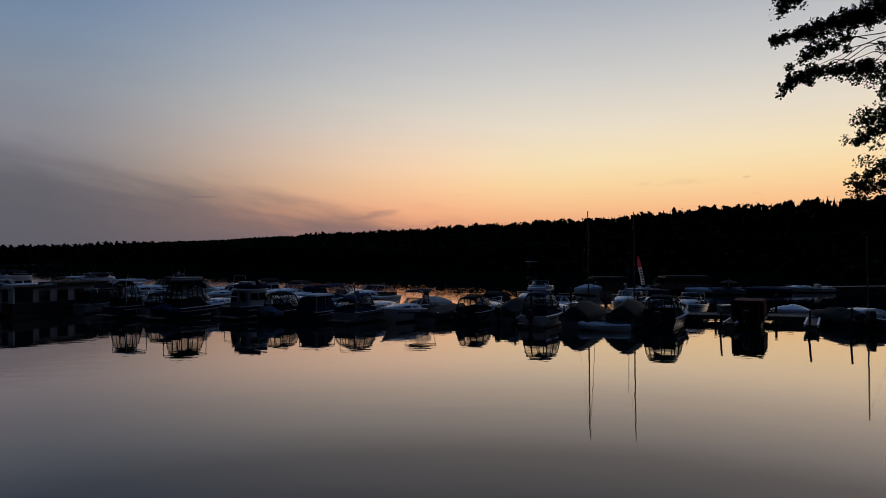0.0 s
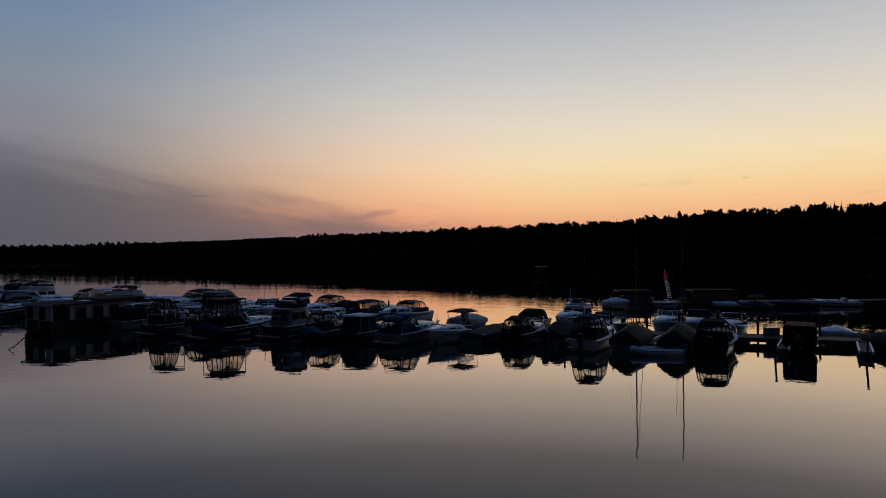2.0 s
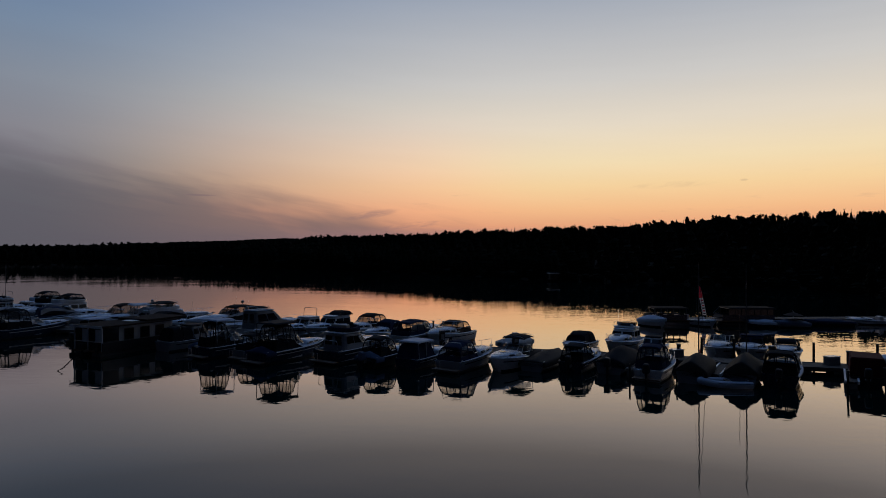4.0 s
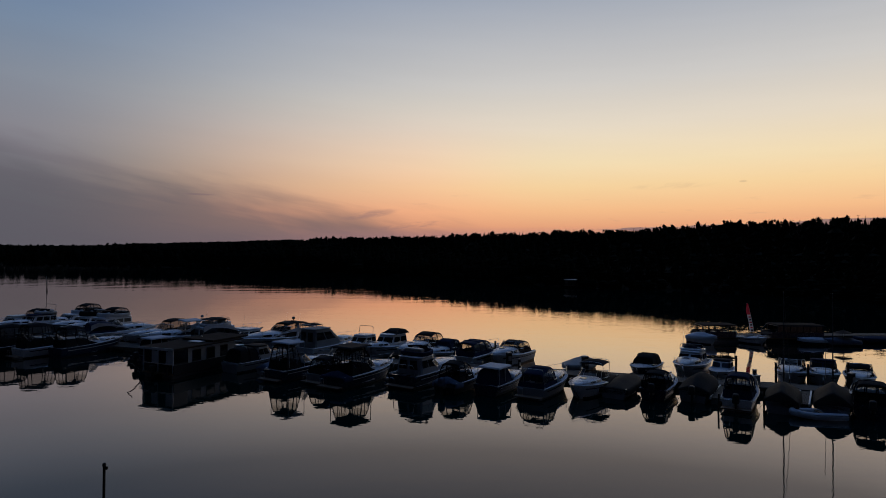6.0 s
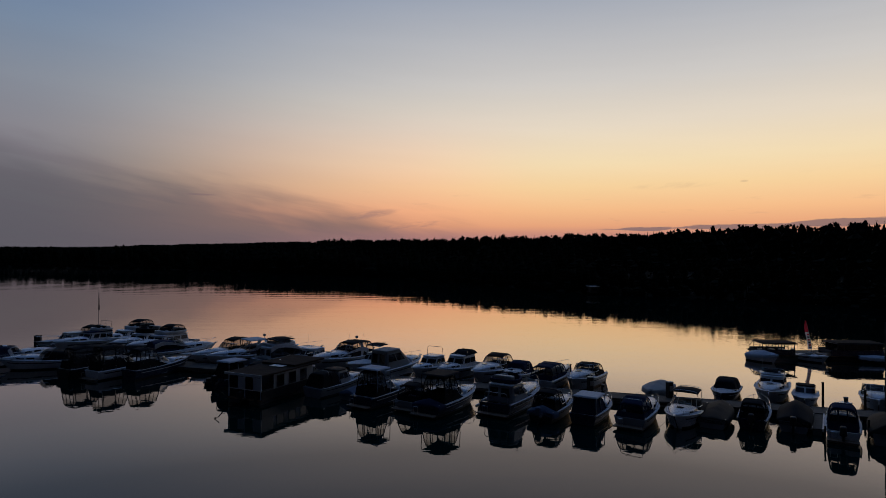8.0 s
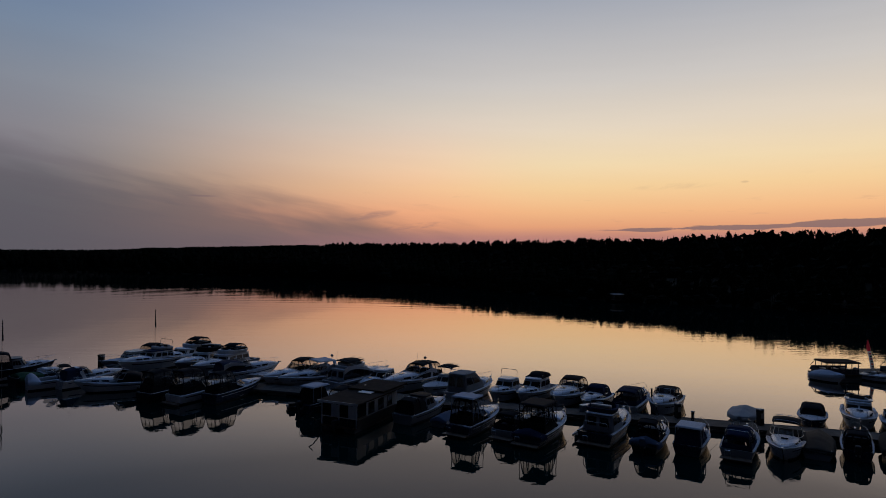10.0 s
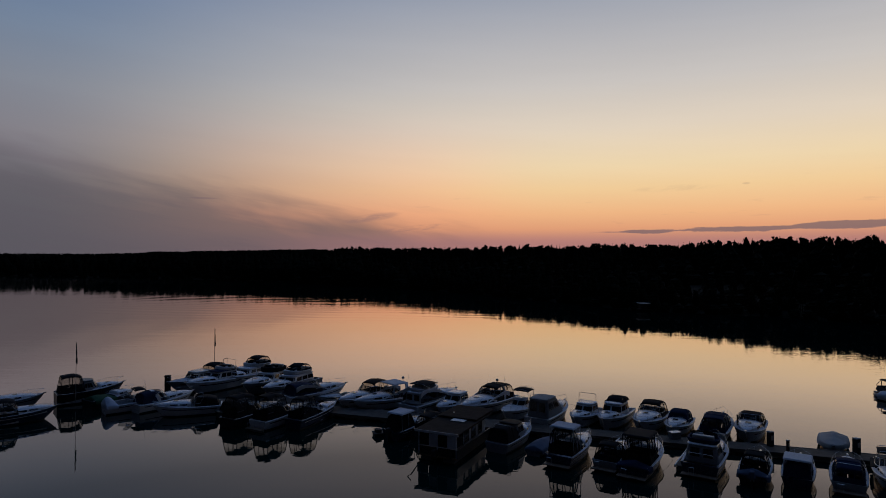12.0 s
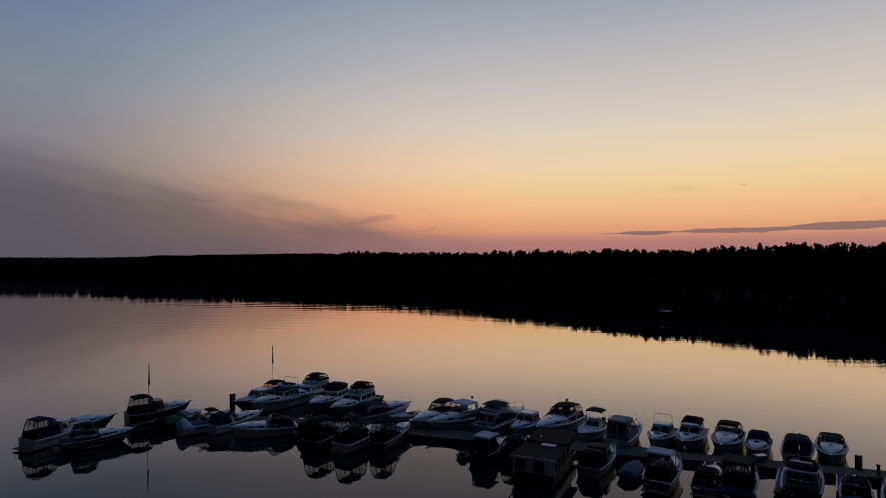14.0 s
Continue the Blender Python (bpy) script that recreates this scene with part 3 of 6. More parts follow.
def rail(root, L, B, F, rise, u0=0.5, h=0.5):
    """Pulpit: stanchions and top bar round the bow."""
    us = [u0 + (1 - u0) * k / 9 for k in range(10)]
    side = [(u * L, half_width(u, B) - 0.07, sheer(u, F, rise) + h * min(1, 0.35 + 1.2 * (u - u0) / (1 - u0))) for u in us]
    side[-1] = (L * 1.0, 0.07, side[-1][2])
    path = [(x, -y, z) for x, y, z in side] + side[::-1]
    r = part("bow_rail", tube(path, 0.011, 4), CHROME, root, "polished steel bow rail")
    for s in (-1, 1):
        for x, y, z in side[1:9:2]:
            part("stanchion", tube([(x, s * y, sheer(x / L, F, rise) - 0.02), (x, s * y, z)], 0.009, 4), CHROME, r)


def arch_section(x, w, z0, z1, n=13, square=6.0):
    """An arch across the boat at x, from z0 at the sides to z1 on top."""
    pts = []
    for k in range(n):
        a = math.pi * k / (n - 1)
        c, s = math.cos(a), math.sin(a)
        up = abs(s) ** (2 / square)
        pts.append((x, -w * math.copysign(abs(c) ** (2 / square), c) * (1 - 0.2 * up), z0 + (z1 - z0) * up))
    return pts


def canopy(root, xa, xb, wa, wb, z0, za, zb, cloth, mode="clear", bays=3):
    """A camper canopy over the cockpit from xa (aft) to xb (front): domed roof cloth, hoops, skirt and clear panels."""
    st = [(xa + (xb - xa) * k / bays) for k in range(bays + 1)]

    def sec(x):
        k = (x - xa) / (xb - xa)
        top = za + (zb - za) * k + 0.1 * (1 - (2 * k - 1) ** 2) - 0.16 * max(0, 2 * k - 1.2) ** 2
        lean = 0.42 - 0.95 * k                           # the ends slope inwards, the front more than the back
        return [(px + 0.62 * lean * (pz - z0) / (top - z0), py, pz) for px, py, pz in arch_section(x, wa + (wb - wa) * k, z0, top)]
    bm = bmesh.new()
    rows = [sec(xa + (xb - xa) * k / 10) for k in range(11)]
    first, last = rows[0], rows[-1]
    rows = [[(p[0] - 0.05, p[1] * 0.97, p[2] - 0.07) for p in first]] + rows + [[(p[0] + 0.07, p[1] * 0.97, p[2] - 0.08) for p in last]]
    loft([r[3:10] for r in rows], caps=False, bm=bm)
    loft([[(p[0], p[1] * 0.985, p[2] - 0.03) for p in r[3:10]] for r in rows], caps=False, bm=bm)
    c = part("canopy", bm, cloth, root, smooth=True)
    for x in st:
        part("hoop", tube(sec(x), 0.034 if mode != "open" else 0.018, 4), cloth if mode != "open" else CHROME, c)
    if mode == "open":
        return c
    for side in (-1, 1):                                 # side panels between the hoops
        order = (0, 1, 2, 3) if side < 0 else (12, 11, 10, 9)
        for a, b in zip(st, st[1:]):
            ra, rb = sec(a + 0.04), sec(b - 0.04)
            pa, pb = [ra[i] for i in order], [rb[i] for i in order]
            if mode == "clear":
                low = lambda p: tuple(p[0][i] + (p[1][i] - p[0][i]) * 0.45 for i in range(3))
                part("skirt", loft([[pa[0], low(pa)], [pb[0], low(pb)]], caps=False), cloth, c)
                part("vinyl_window", loft([[low(pa)] + pa[1:], [low(pb)] + pb[1:]], caps=False), VINYL, c, "clear vinyl window")
            else:
                part("side_curtain", loft([pa, pb], caps=False), cloth, c)
    for x, s in ((xa, -1), (xb, 1)):                     # end panels
        r = sec(x)
        bm = bmesh.new()
        if mode == "clear":
            base = z0 + (r[6][2] - z0) * 0.36
            bm.faces.new([bm.verts.new(p) for p in r[1:12]])
            part("vinyl_window", bm, VINYL, c, "clear vinyl window")
            w = wa if s < 0 else wb
            tilt = (r[6][0] - r[0][0]) * 0.36
            part("skirt", loft([[(x + q, -w * 0.98, z0 - 0.05), (x + q, w * 0.98, z0 - 0.05), (x + q + tilt, w * 0.92, base), (x + q + tilt, -w * 0.92, base)] for q in (0, 0.02 * s)], True), cloth, c)
            for y in (-0.3, 0.3):
                part("seam", tube([(x + tilt, w * y, base), (r[6][0], w * y, r[6][2] - 0.03)], 0.028, 4), cloth, c)
        else:
            bm.faces.new([bm.verts.new(p) for p in r])
            part("end_curtain", bm, cloth, c)
    return c


def bimini(root, xa, xb, w, z0, z1, cloth):
    """A sun top stretched over two hoops that stand on one foot each side."""
    rows = [arch_section(xa + (xb - xa) * k / 6, w, z1 - 0.26, z1 - 0.09 * abs(k - 3) / 3 - (0.1 if k in (0, 6) else 0), square=2.6) for k in range(7)]
    bm = loft([r[1:12] for r in rows], caps=False)
    loft([[(p[0], p[1] * 0.98, p[2] - 0.04) for p in r[1:12]] for r in rows], caps=False, bm=bm)
    c = part("bimini_top", bm, cloth, root, smooth=True)
    for x, foot in ((xa, 0.4), (xb, 0.6)):
        xf = xa + (xb - xa) * foot
        top = arch_section(x, w, z1 - 0.3, z1 - 0.06, square=3.0)
        part("frame_hoop", tube([(xf, -w, z0)] + top[2:11] + [(xf, w, z0)], 0.018, 4), CHROME, c)


def windshield(root, xb, w, z0, h, rake=0.5, frame=ALU):
    """A raked, wrapped windscreen: curved panes between posts, with a sill and a top bar."""
    n = 8
    base, top = [], []
    for k in range(n + 1):
        a = math.pi * (k / n - 0.5)
        c, s = abs(math.cos(a)) ** 0.75, math.sin(a)
        base.append((xb - 1.15 + 1.05 * c, w * math.copysign(abs(s) ** 0.8, s), z0 - 0.03))
        top.append((xb - 1.15 - rake * (0.6 + 0.4 * c) + 0.95 * c, 0.9 * w * math.copysign(abs(s) ** 0.8, s), z0 + h * (0.85 + 0.15 * c)))
    ws = part("windscreen", tube(top, 0.02, 4), frame, root)
    part("sill", tube(base, 0.025, 4), frame, ws)
    for i in (0, 2, 3, 5, 6, 8):
        part("post", tube([base[i], top[i]], 0.018, 4), frame, ws)
    for a, b in ((0, 2), (2, 3), (3, 5), (5, 6), (6, 8)):
        part("pane", loft([base[a:b + 1], top[a:b + 1]], caps=False), GLASS, ws)


def cabin(root, xa, xb, wa, wb, z0, z1, paint, windows=3, front_rake=0.6, aft_rake=0.08, roof=None, overhang=0.12, glass=DARKGLASS):
    """A moulded deckhouse: rounded corners and roof edge, raked front, dark side, front and aft windows."""
    h = z1 - z0

    def outline(t):
        """The wall at height share t: the front corner, round to the aft one, as points with their side."""
        f, a = xb - front_rake * t, xa + aft_rake * t
        wf, wr = wb * (1 - 0.17 * t), wa * (1 - 0.14 * t)
        r = 0.24 * min(wf, wr)
        half = [(a, 0.0), (a, wr * 0.45), (a, wr - r), (a + r * 0.35, wr - r * 0.3), (a + r, wr)]
        for k in range(1, 5):
            q = k / 5
            half.append((a + r + (f - r * 1.4 - a - r) * q, wr + (wf - wr) * q))
        half += [(f - r * 1.4, wf), (f - r * 0.45, wf - r * 0.3), (f, wf - r), (f + 0.06, wf * 0.45), (f + 0.08, 0.0)]
        return half
    rings = []
    for t, inset in ((0, 0), (0.5, 0), (0.9, 0), (0.97, 0.025), (1.0, 0.08)):
        half = outline(t)
        m = (xa + xb - front_rake * t) / 2
        half = [(m + (x - m) * (1 - inset), y * (1 - inset)) for x, y in half]
        rings.append([(x, -y, z0 + h * t) for x, y in half] + [(x, y, z0 + h * t) for x, y in half[-2:0:-1]])
    c = part("cabin", loft(rings, True), paint, root)
    top = outline(1.0)
    m = (xa + xb - front_rake) / 2
    rings = []
    for z, k in ((z1 + 0.004, 0.97), (z1 + 0.03, 1.04), (z1 + 0.06, 1.03), (z1 + 0.1, 0.9), (z1 + 0.115, 0.6)):
        half = [(m + (x - m) * k, y * k) for x, y in top]
        rings.append([(x, -y, z) for x, y in half] + [(x, y, z) for x, y in half[-2:0:-1]])
    part("roof", loft(rings, True), roof or paint, c, smooth=True)

    def wall(q, t, s, out=0.014):
        """A place on the wall: q along it from the stern (0) to the bow (1), t up it."""
        half = outline(t)
        i = min(int(q * 13), 12)
        k = q * 13 - i
        x, y = half[i][0] + (half[i + 1][0] - half[i][0]) * k, half[i][1] + (half[i + 1][1] - half[i][1]) * k
        nx, ny = (half[i + 1][1] - half[i][1]), -(half[i + 1][0] - half[i][0])
        n = math.hypot(nx, ny) or 1
        return (x - nx / n * out, s * (y - ny / n * out), z0 + h * t)
    for s in (-1, 1):
        for k in range(windows):                         # sides
            q0, q1 = 0.31 + 0.37 * k / windows, 0.31 + 0.37 * (k + 1) / windows - 0.02
            part("window", loft([[wall(q0 + (q1 - q0) * j / 2, t, s) for j in range(3)] for t in (0.42, 0.62, 0.84)], caps=False), glass, c)
        part("window", loft([[wall(q, t, s) for q in (0.72, 0.78, 0.85, 0.92, 0.985)] for t in (0.4, 0.62, 0.86)], caps=False), glass, c)
        part("window", loft([[wall(q, t, s) for q in (0.02, 0.08, 0.15)] for t in (0.34, 0.6, 0.86)], caps=False), glass, c)
    return c


def trunk_cabin(root, L, B, F, rise, ua, ub, h, paint):
    """The low coachroof that swells out of the foredeck, with portlights."""
    def place(u, t, s=1, out=0.0):
        """A place on the roof: t from the ridge (0) down to the deck (1)."""
        w, z = half_width(u, B) * 0.78, sheer(u, F, rise) + 0.01
        hh = h * math.cos(1.5 * ((u - ua) / (ub - ua)) ** 1.35) + 0.02
        return (u * L, s * (w * math.sin(math.pi / 2 * t) ** 0.6 + out), z + hh * max(0.0, math.cos(math.pi / 2 * t)) ** 0.7 + out)
    rings = []
    for k in range(9):
        u = ua + (ub - ua) * k / 8
        rings.append([place(u, t, -1) for t in (1, 0.9, 0.75, 0.6, 0.4, 0.2)] + [place(u, 0)] + [place(u, t) for t in (0.2, 0.4, 0.6, 0.75, 0.9, 1)])
    c = part("coachroof", loft(rings), paint, root, smooth=True)
    for s in (-1, 1):
        for k in range(2):
            u0 = ua + (ub - ua) * (0.1 + 0.26 * k)
            part("portlight", loft([[place(u0 + (ub - ua) * du, t, s, 0.012) for t in (0.93, 0.82, 0.7)] for du in (0, 0.1, 0.2)], caps=False), DARKGLASS, c)


def swept_sides(root, x0, x1, w, z0, z1, paint=GELCOAT):
    """Swept side plates of a sports yacht: a white wing rising aft from the foredeck, and dark glass under it."""
    n = 13
    for s in (-1, 1):
        rings, glass = [], []
        for k in range(n):
            t = k / (n - 1)
            x = x1 + (x0 - x1) * t
            top = z0 + (z1 - z0) * math.sin(min(1.0, t * 1.1) * 1.5) ** 1.1 - 0.25 * max(0, t - 0.85) / 0.15
            low = max(z0 - 0.02, top - 0.1 - 0.42 * t * t)
            y = s * (w * (1 - 0.12 * (1 - t) ** 2) - 0.1 * t)
            rings.append([(x, y - 0.035, low), (x, y + 0.035, low), (x, y + 0.035, top), (x, y - 0.035, top)])
            glass.append([(x, y, z0 - 0.02), (x, y, max(z0, low))])
        p = part("swept_side", loft(rings, True), paint, root)
        part("side_glass", loft(glass[2:], caps=False), DARKGLASS, p)


def radar_arch(root, x, w, z0, z1, lean=-0.5, dome=True, paint=GELCOAT):
    """A moulded arch over the cockpit, leaning aft, with a dome on a short stalk and an aerial."""
    rings = []
    top = arch_section(0, w, 0, z1 - z0, square=3.2)
    for dx, sc in ((0, 1.0), (0.1, 1.02), (0.26, 1.02), (0.34, 1.0)):
        rings.append([(x + dx + lean * p[2] / (z1 - z0), p[1] * sc, z0 + p[2]) for p in top])
    bm = loft(rings, caps=False)
    loft([[(p[0], p[1] * 0.94, p[2] - 0.07) for p in r] for r in rings], caps=False, bm=bm)
    a = part("radar_arch", bm, paint, root, smooth=True)
    if dome:
        part("dome_stalk", tube([(x + lean + 0.14, 0, z1 - 0.02), (x + lean + 0.14, 0, z1 + 0.28)], 0.03, 6), paint, a)
        prof = ((0.02, 0.26), (0.13, 0.27), (0.16, 0.36), (0.13, 0.46), (0.05, 0.5))
        part("radar_dome", loft([[(x + lean + 0.14 + r * math.cos(6.283 * k / 10), r * math.sin(6.283 * k / 10), z1 + z) for k in range(10)] for r, z in prof], True), GREYHULL, a, smooth=True)
    part("antenna", tube([(x + lean + 0.1, w * 0.6, z1 - 0.15), (x + lean - 0.1, w * 0.6, z1 + 0.9)], 0.008, 4), WHITEPAINT, a)
    return a


def outboard(root, cover=None):
    o = part("outboard_motor", slab(-0.62, -0.14, -0.2, 0.2, 0.55, 1.12, 0.09, top=0.85), cover or RUBBER, root, "black outboard motor")
    part("leg", slab(-0.48, -0.3, -0.06, 0.06, -0.4, 0.56, 0.02), RUBBER, o)
    part("bracket", slab(-0.32, 0.02, -0.14, 0.14, 0.35, 0.62, 0.02), ALU, o)


def tarp(root, L, B, F, rise, peak, cloth, ua=0.0, ub=0.97, ridge=0.5, sag=0.05):
    """A tarpaulin drawn over the hull, held up along a ridge, hanging down the sides in folds."""
    rings = []
    n = 22
    for k in range(n + 1):
        u = ua + (ub - ua) * k / n
        w, z = half_width(u, B) + 0.07, sheer(u, F, rise)
        t = (u - ua) / (ub - ua)
        top = z + (peak - z) * (1 - (abs(t - ridge) / max(ridge, 1 - ridge)) ** 1.7) + 0.05
        row = []
        for j in range(13):
            q = -1 + j / 6
            a = abs(q)
            if a < 0.84:
                zz = z + 0.02 + (top - z) * (1 - (a / 0.84) ** 1.25)
                y = q / 0.84 * w
            else:                                        # the skirt, hanging down the topsides
                zz = z + 0.02 - (a - 0.84) / 0.16 * min(0.3, z * 0.5)
                y = math.copysign(w + 0.03 * math.sin(k * 2.6 + j), q)
            zz += sag * noise.noise((u * 7, q * 2.2, L)) * (1 - a) + 0.025 * noise.noise((u * 16, q * 7, B))
            row.append((u * L, y, zz))
        rings.append(row)
    return part("tarpaulin", loft(rings, caps=True), cloth, root, smooth=True)


def mast(root, x, h, z0, boom=0.0):
    m = part("mast", tube([(x, 0, z0), (x, 0, h)], 0.048, 6, r1=0.03), DARKALU, root, "slim dark aluminium mast")
    part("stay", tube([(x, 0, h * 0.97), (x - 1.8, 0, z0)], 0.004, 3), DARKALU, m)
    if boom > 0:                                         # a thin staff beside the mast
        part("staff", tube([(x, 0.36, z0), (x, 0.4, h * boom)], 0.014, 5), DARKALU, m)
    elif boom < 0:                                       # a slack halyard led to the rail
        part("halyard", tube([(x, 0, h * 0.97), (x, -0.2, h * 0.6), (x, -0.4, z0)], 0.013, 4), DARKALU, m)


def boat(x, y, turn, L, B, F, label, name="motor_boat", category="boat", paint=GELCOAT, deck=NONSKID, stern=0.9, rise=0.35, front=0.5, stripe=True,
         coach=None, ws=None, can=None, bim=None, house=None, fly=None, arch=None, hard=None, cover=None, railing=0.5, motor=None, platform=False, pole=None, rub=None, frame=None, swoop=None, lines=False, antenna=0.0, box=None):
    """One boat. (x, y) is the middle of its waterline; turn: where its bow points, in degrees from the x axis. Places along it are shares of its length from the stern."""
    root = thing(name, x, y, turn, label, category, "boats at the jetties")
    shift = -L / 2
    make_hull(root, L, B, F, paint, deck, rub or (ALU if paint in (GELCOAT, CREAM) else RUBBER), stern, rise, "stripe" if stripe else "", front)
    if coach:
        trunk_cabin(root, L, B, F, rise, coach[0], coach[1], coach[2], GELCOAT if paint is not CREAM else CREAM)
    if ws:
        u, h = ws
        windshield(root, u * L, half_width(u - 0.05, B) * 0.86, sheer(u, F, rise) + (coach[2] * 0.8 if coach else 0.06), h)
    if house:
        ua, ub, z1, nwin, wfrac, pnt, roof, *slope = house
        cabin(root, ua * L, ub * L, half_width(ua, B) * wfrac, half_width(ub, B) * wfrac, sheer(ub, F, rise) * 0.85, z1, pnt, nwin, roof=roof, front_rake=slope[0] if slope else 0.6)
    if coach and L > 4.5:
        u = coach[0] + (coach[1] - coach[0]) * 0.42
        zt = sheer(u, F, rise) + coach[2] * 0.93
        h = part("deck_hatch", slab(u * L - 0.25, u * L + 0.25, -0.25, 0.25, zt - 0.03, zt + 0.035, 0.015), ALU, root)
        part("hatch_glass", slab(u * L - 0.2, u * L + 0.2, -0.2, 0.2, zt + 0.037, zt + 0.045), DARKGLASS, h)
    if railing and L > 5:
        part("anchor_roller", slab(L * 0.985, L * 0.985 + 0.3, -0.07, 0.07, sheer(1, F, rise), sheer(1, F, rise) + 0.09, 0.02), CHROME, root)
    for s in (-1, 1):
        for u in (0.04, 0.8):
            w, z = half_width(u, B) - 0.1, sheer(u, F, rise)
            part("cleat", slab(u * L - 0.11, u * L + 0.11, s * w - 0.02, s * w + 0.02, z + 0.02, z + 0.08, 0.01), CHROME, root)
    if lines:
        for s in (-1, 1):
            w, z = half_width(0.8, B) - 0.1, sheer(0.8, F, rise)
            part("mooring_line", tube([(0.8 * L, s * w, z + 0.07), (0.95 * L, s * (w + 0.25), z * 0.7 + 0.12), (L + 0.55, s * (w + 0.45), 0.5)], 0.011, 4), RUBBER, root)
    if antenna:
        part("antenna", tube([(antenna * L, -B * 0.3, F), (antenna * L - 0.25, -B * 0.3, F + 2.3)], 0.012, 4, r1=0.006), WHITEPAINT, root)
    if fly:
        ua, ub, z0, z1, pnt = fly
        w = B / 2 * 0.74
        rings = []
        for z, k, lead in ((z0, 0.96, 0.0), (z0 + 0.08, 1.02, 0.0), (z1 - 0.06, 1.06, -0.12), (z1, 1.04, -0.16), (z1, 0.93, -0.2), (z0 + 0.12, 0.9, -0.2)):
            m, hl = (ua + ub) / 2 * L, (ub - ua) / 2 * L * k
            ring = []
            for j in range(20):                          # a shell with rounded corners, higher and fuller forward
                t = 2 * math.pi * j / 20
                cx, cy = math.copysign(abs(math.cos(t)) ** 0.45, math.cos(t)), math.copysign(abs(math.sin(t)) ** 0.5, math.sin(t))
                ring.append((m + hl * cx + lead * max(0, cx), w * k * cy * (1 - 0.14 * max(0, cx)), z + (0.1 * max(0, cx) if z > z0 + 0.13 else 0)))
            rings.append(ring)
        part("flybridge", loft(rings, True), pnt, root)
        part("fly_seat", slab(ua * L + 0.3, ua * L + 0.75, -w * 0.7, w * 0.7, z0 + 0.1, z1 + 0.2, 0.08), SEAT, root)
        part("helm", slab(ub * L - 0.75, ub * L - 0.45, 0.05, w * 0.7, z0 + 0.1, z1 + 0.18, 0.06, top=0.8), GELCOAT, root)
        screen = [[(ub * L - 0.3 - 0.5 * abs(q) ** 2 - lean, q * w * 0.86, z) for q in (-1, -0.75, -0.4, 0, 0.4, 0.75, 1)] for z, lean in ((z1 + 0.08, 0.0), (z1 + 0.32, 0.2))]
        part("fly_screen", loft(screen, caps=False), DARKGLASS, root)
    if hard:
        ua, ub, z0, z1, nwin, pnt = hard
        w = half_width((ua + ub) / 2, B) * 0.82
        part("hardtop", slab(ua * L, ub * L, -w - 0.06, w + 0.06, z1, z1 + 0.12, 0.05, top=0.88), NONSKID if pnt is GELCOAT else pnt, root)
        for s in (-1, 1):
            for k in range(nwin + 1):
                xx = ua * L + 0.1 + (ub - ua) * L * 0.92 * k / nwin
                part("pillar", tube([(xx, s * w, z0), (xx - 0.03, s * w * 0.97, z1 + 0.01)], 0.03, 4), pnt, root)
    if can:
        ua, ub, za, zb, cloth, mode = can
        foot, narrow = sheer(ua, F, rise) + 0.02, 1.0
        for upper in (house and (house[0], house[1], house[2] + 0.08), fly and (fly[0], fly[1], fly[3])):
            if upper and ua < upper[1] - 0.1 and ub > upper[0] + 0.1:   # it stands on the deckhouse
                foot, narrow = upper[2], 0.82
        canopy(root, ua * L, ub * L, half_width(ua, B) * 0.9 * narrow, half_width(ub, B) * 0.86 * narrow, foot, za, zb, cloth, mode, max(2, int((ub - ua) * L / 0.95)))
    if bim:
        ua, ub, z1, cloth = bim
        bimini(root, ua * L, ub * L, half_width((ua + ub) / 2, B) * 0.8, F * 1.05 if not fly else fly[3] - 0.05, z1, cloth)
    if arch:
        u, z1, dome = arch
        radar_arch(root, u * L, half_width(u, B) * 0.88, sheer(u, F, rise), z1, dome=dome)
    if frame:
        u, z0, z1 = frame
        w = half_width(u, B) * 0.7
        part("roll_hoop", tube([(u * L, -w, z0), (u * L - 0.1, -w * 0.97, z1 - 0.1), (u * L - 0.1, -w * 0.85, z1), (u * L - 0.1, w * 0.85, z1), (u * L - 0.1, w * 0.97, z1 - 0.1), (u * L, w, z0)], 0.022, 5), CHROME, root)
    if swoop:
        ua, ub, z1 = swoop
        swept_sides(root, ua * L, ub * L, half_width((ua + ub) / 2, B) * 0.86, sheer(ub, F, rise) + 0.02, z1)
    if cover:
        ua, ub, peak, cloth, ridge = cover
        tarp(root, L, B, F, rise, peak, cloth, ua, ub, ridge)
    if box:
        ua, ub, z0, z1, cloth = box
        w = B / 2 - 0.02
        c = part("boxy_cover", slab(ua * L, ub * L, -w, w, z0, z1, 0.1, top=0.95), cloth, root)
        for x in (ua * L + 0.02, ub * L - 0.02):
            part("piping", tube([(x, -w * 0.985, z0 + 0.1), (x, -w * 0.95, z1 - 0.12), (x, -w * 0.85, z1 - 0.02), (x, w * 0.85, z1 - 0.02), (x, w * 0.95, z1 - 0.12), (x, w * 0.985, z0 + 0.1)], 0.02, 4), cloth, c)
    if railing:
        rail(root, L, B, F, rise, 0.5, railing)
    if motor is not None:
        outboard(root, motor)
    if platform:
        part("swim_platform", slab(-0.55, 0.02, -B * 0.42, B * 0.42, 0.16, 0.24, 0.03), TEAK, root)
        part("boarding_ladder", tube([(-0.5, 0.3, 0.25), (-0.5, 0.3, 0.75), (-0.5, 0.65, 0.75), (-0.5, 0.65, 0.25)], 0.018, 4), CHROME, root)
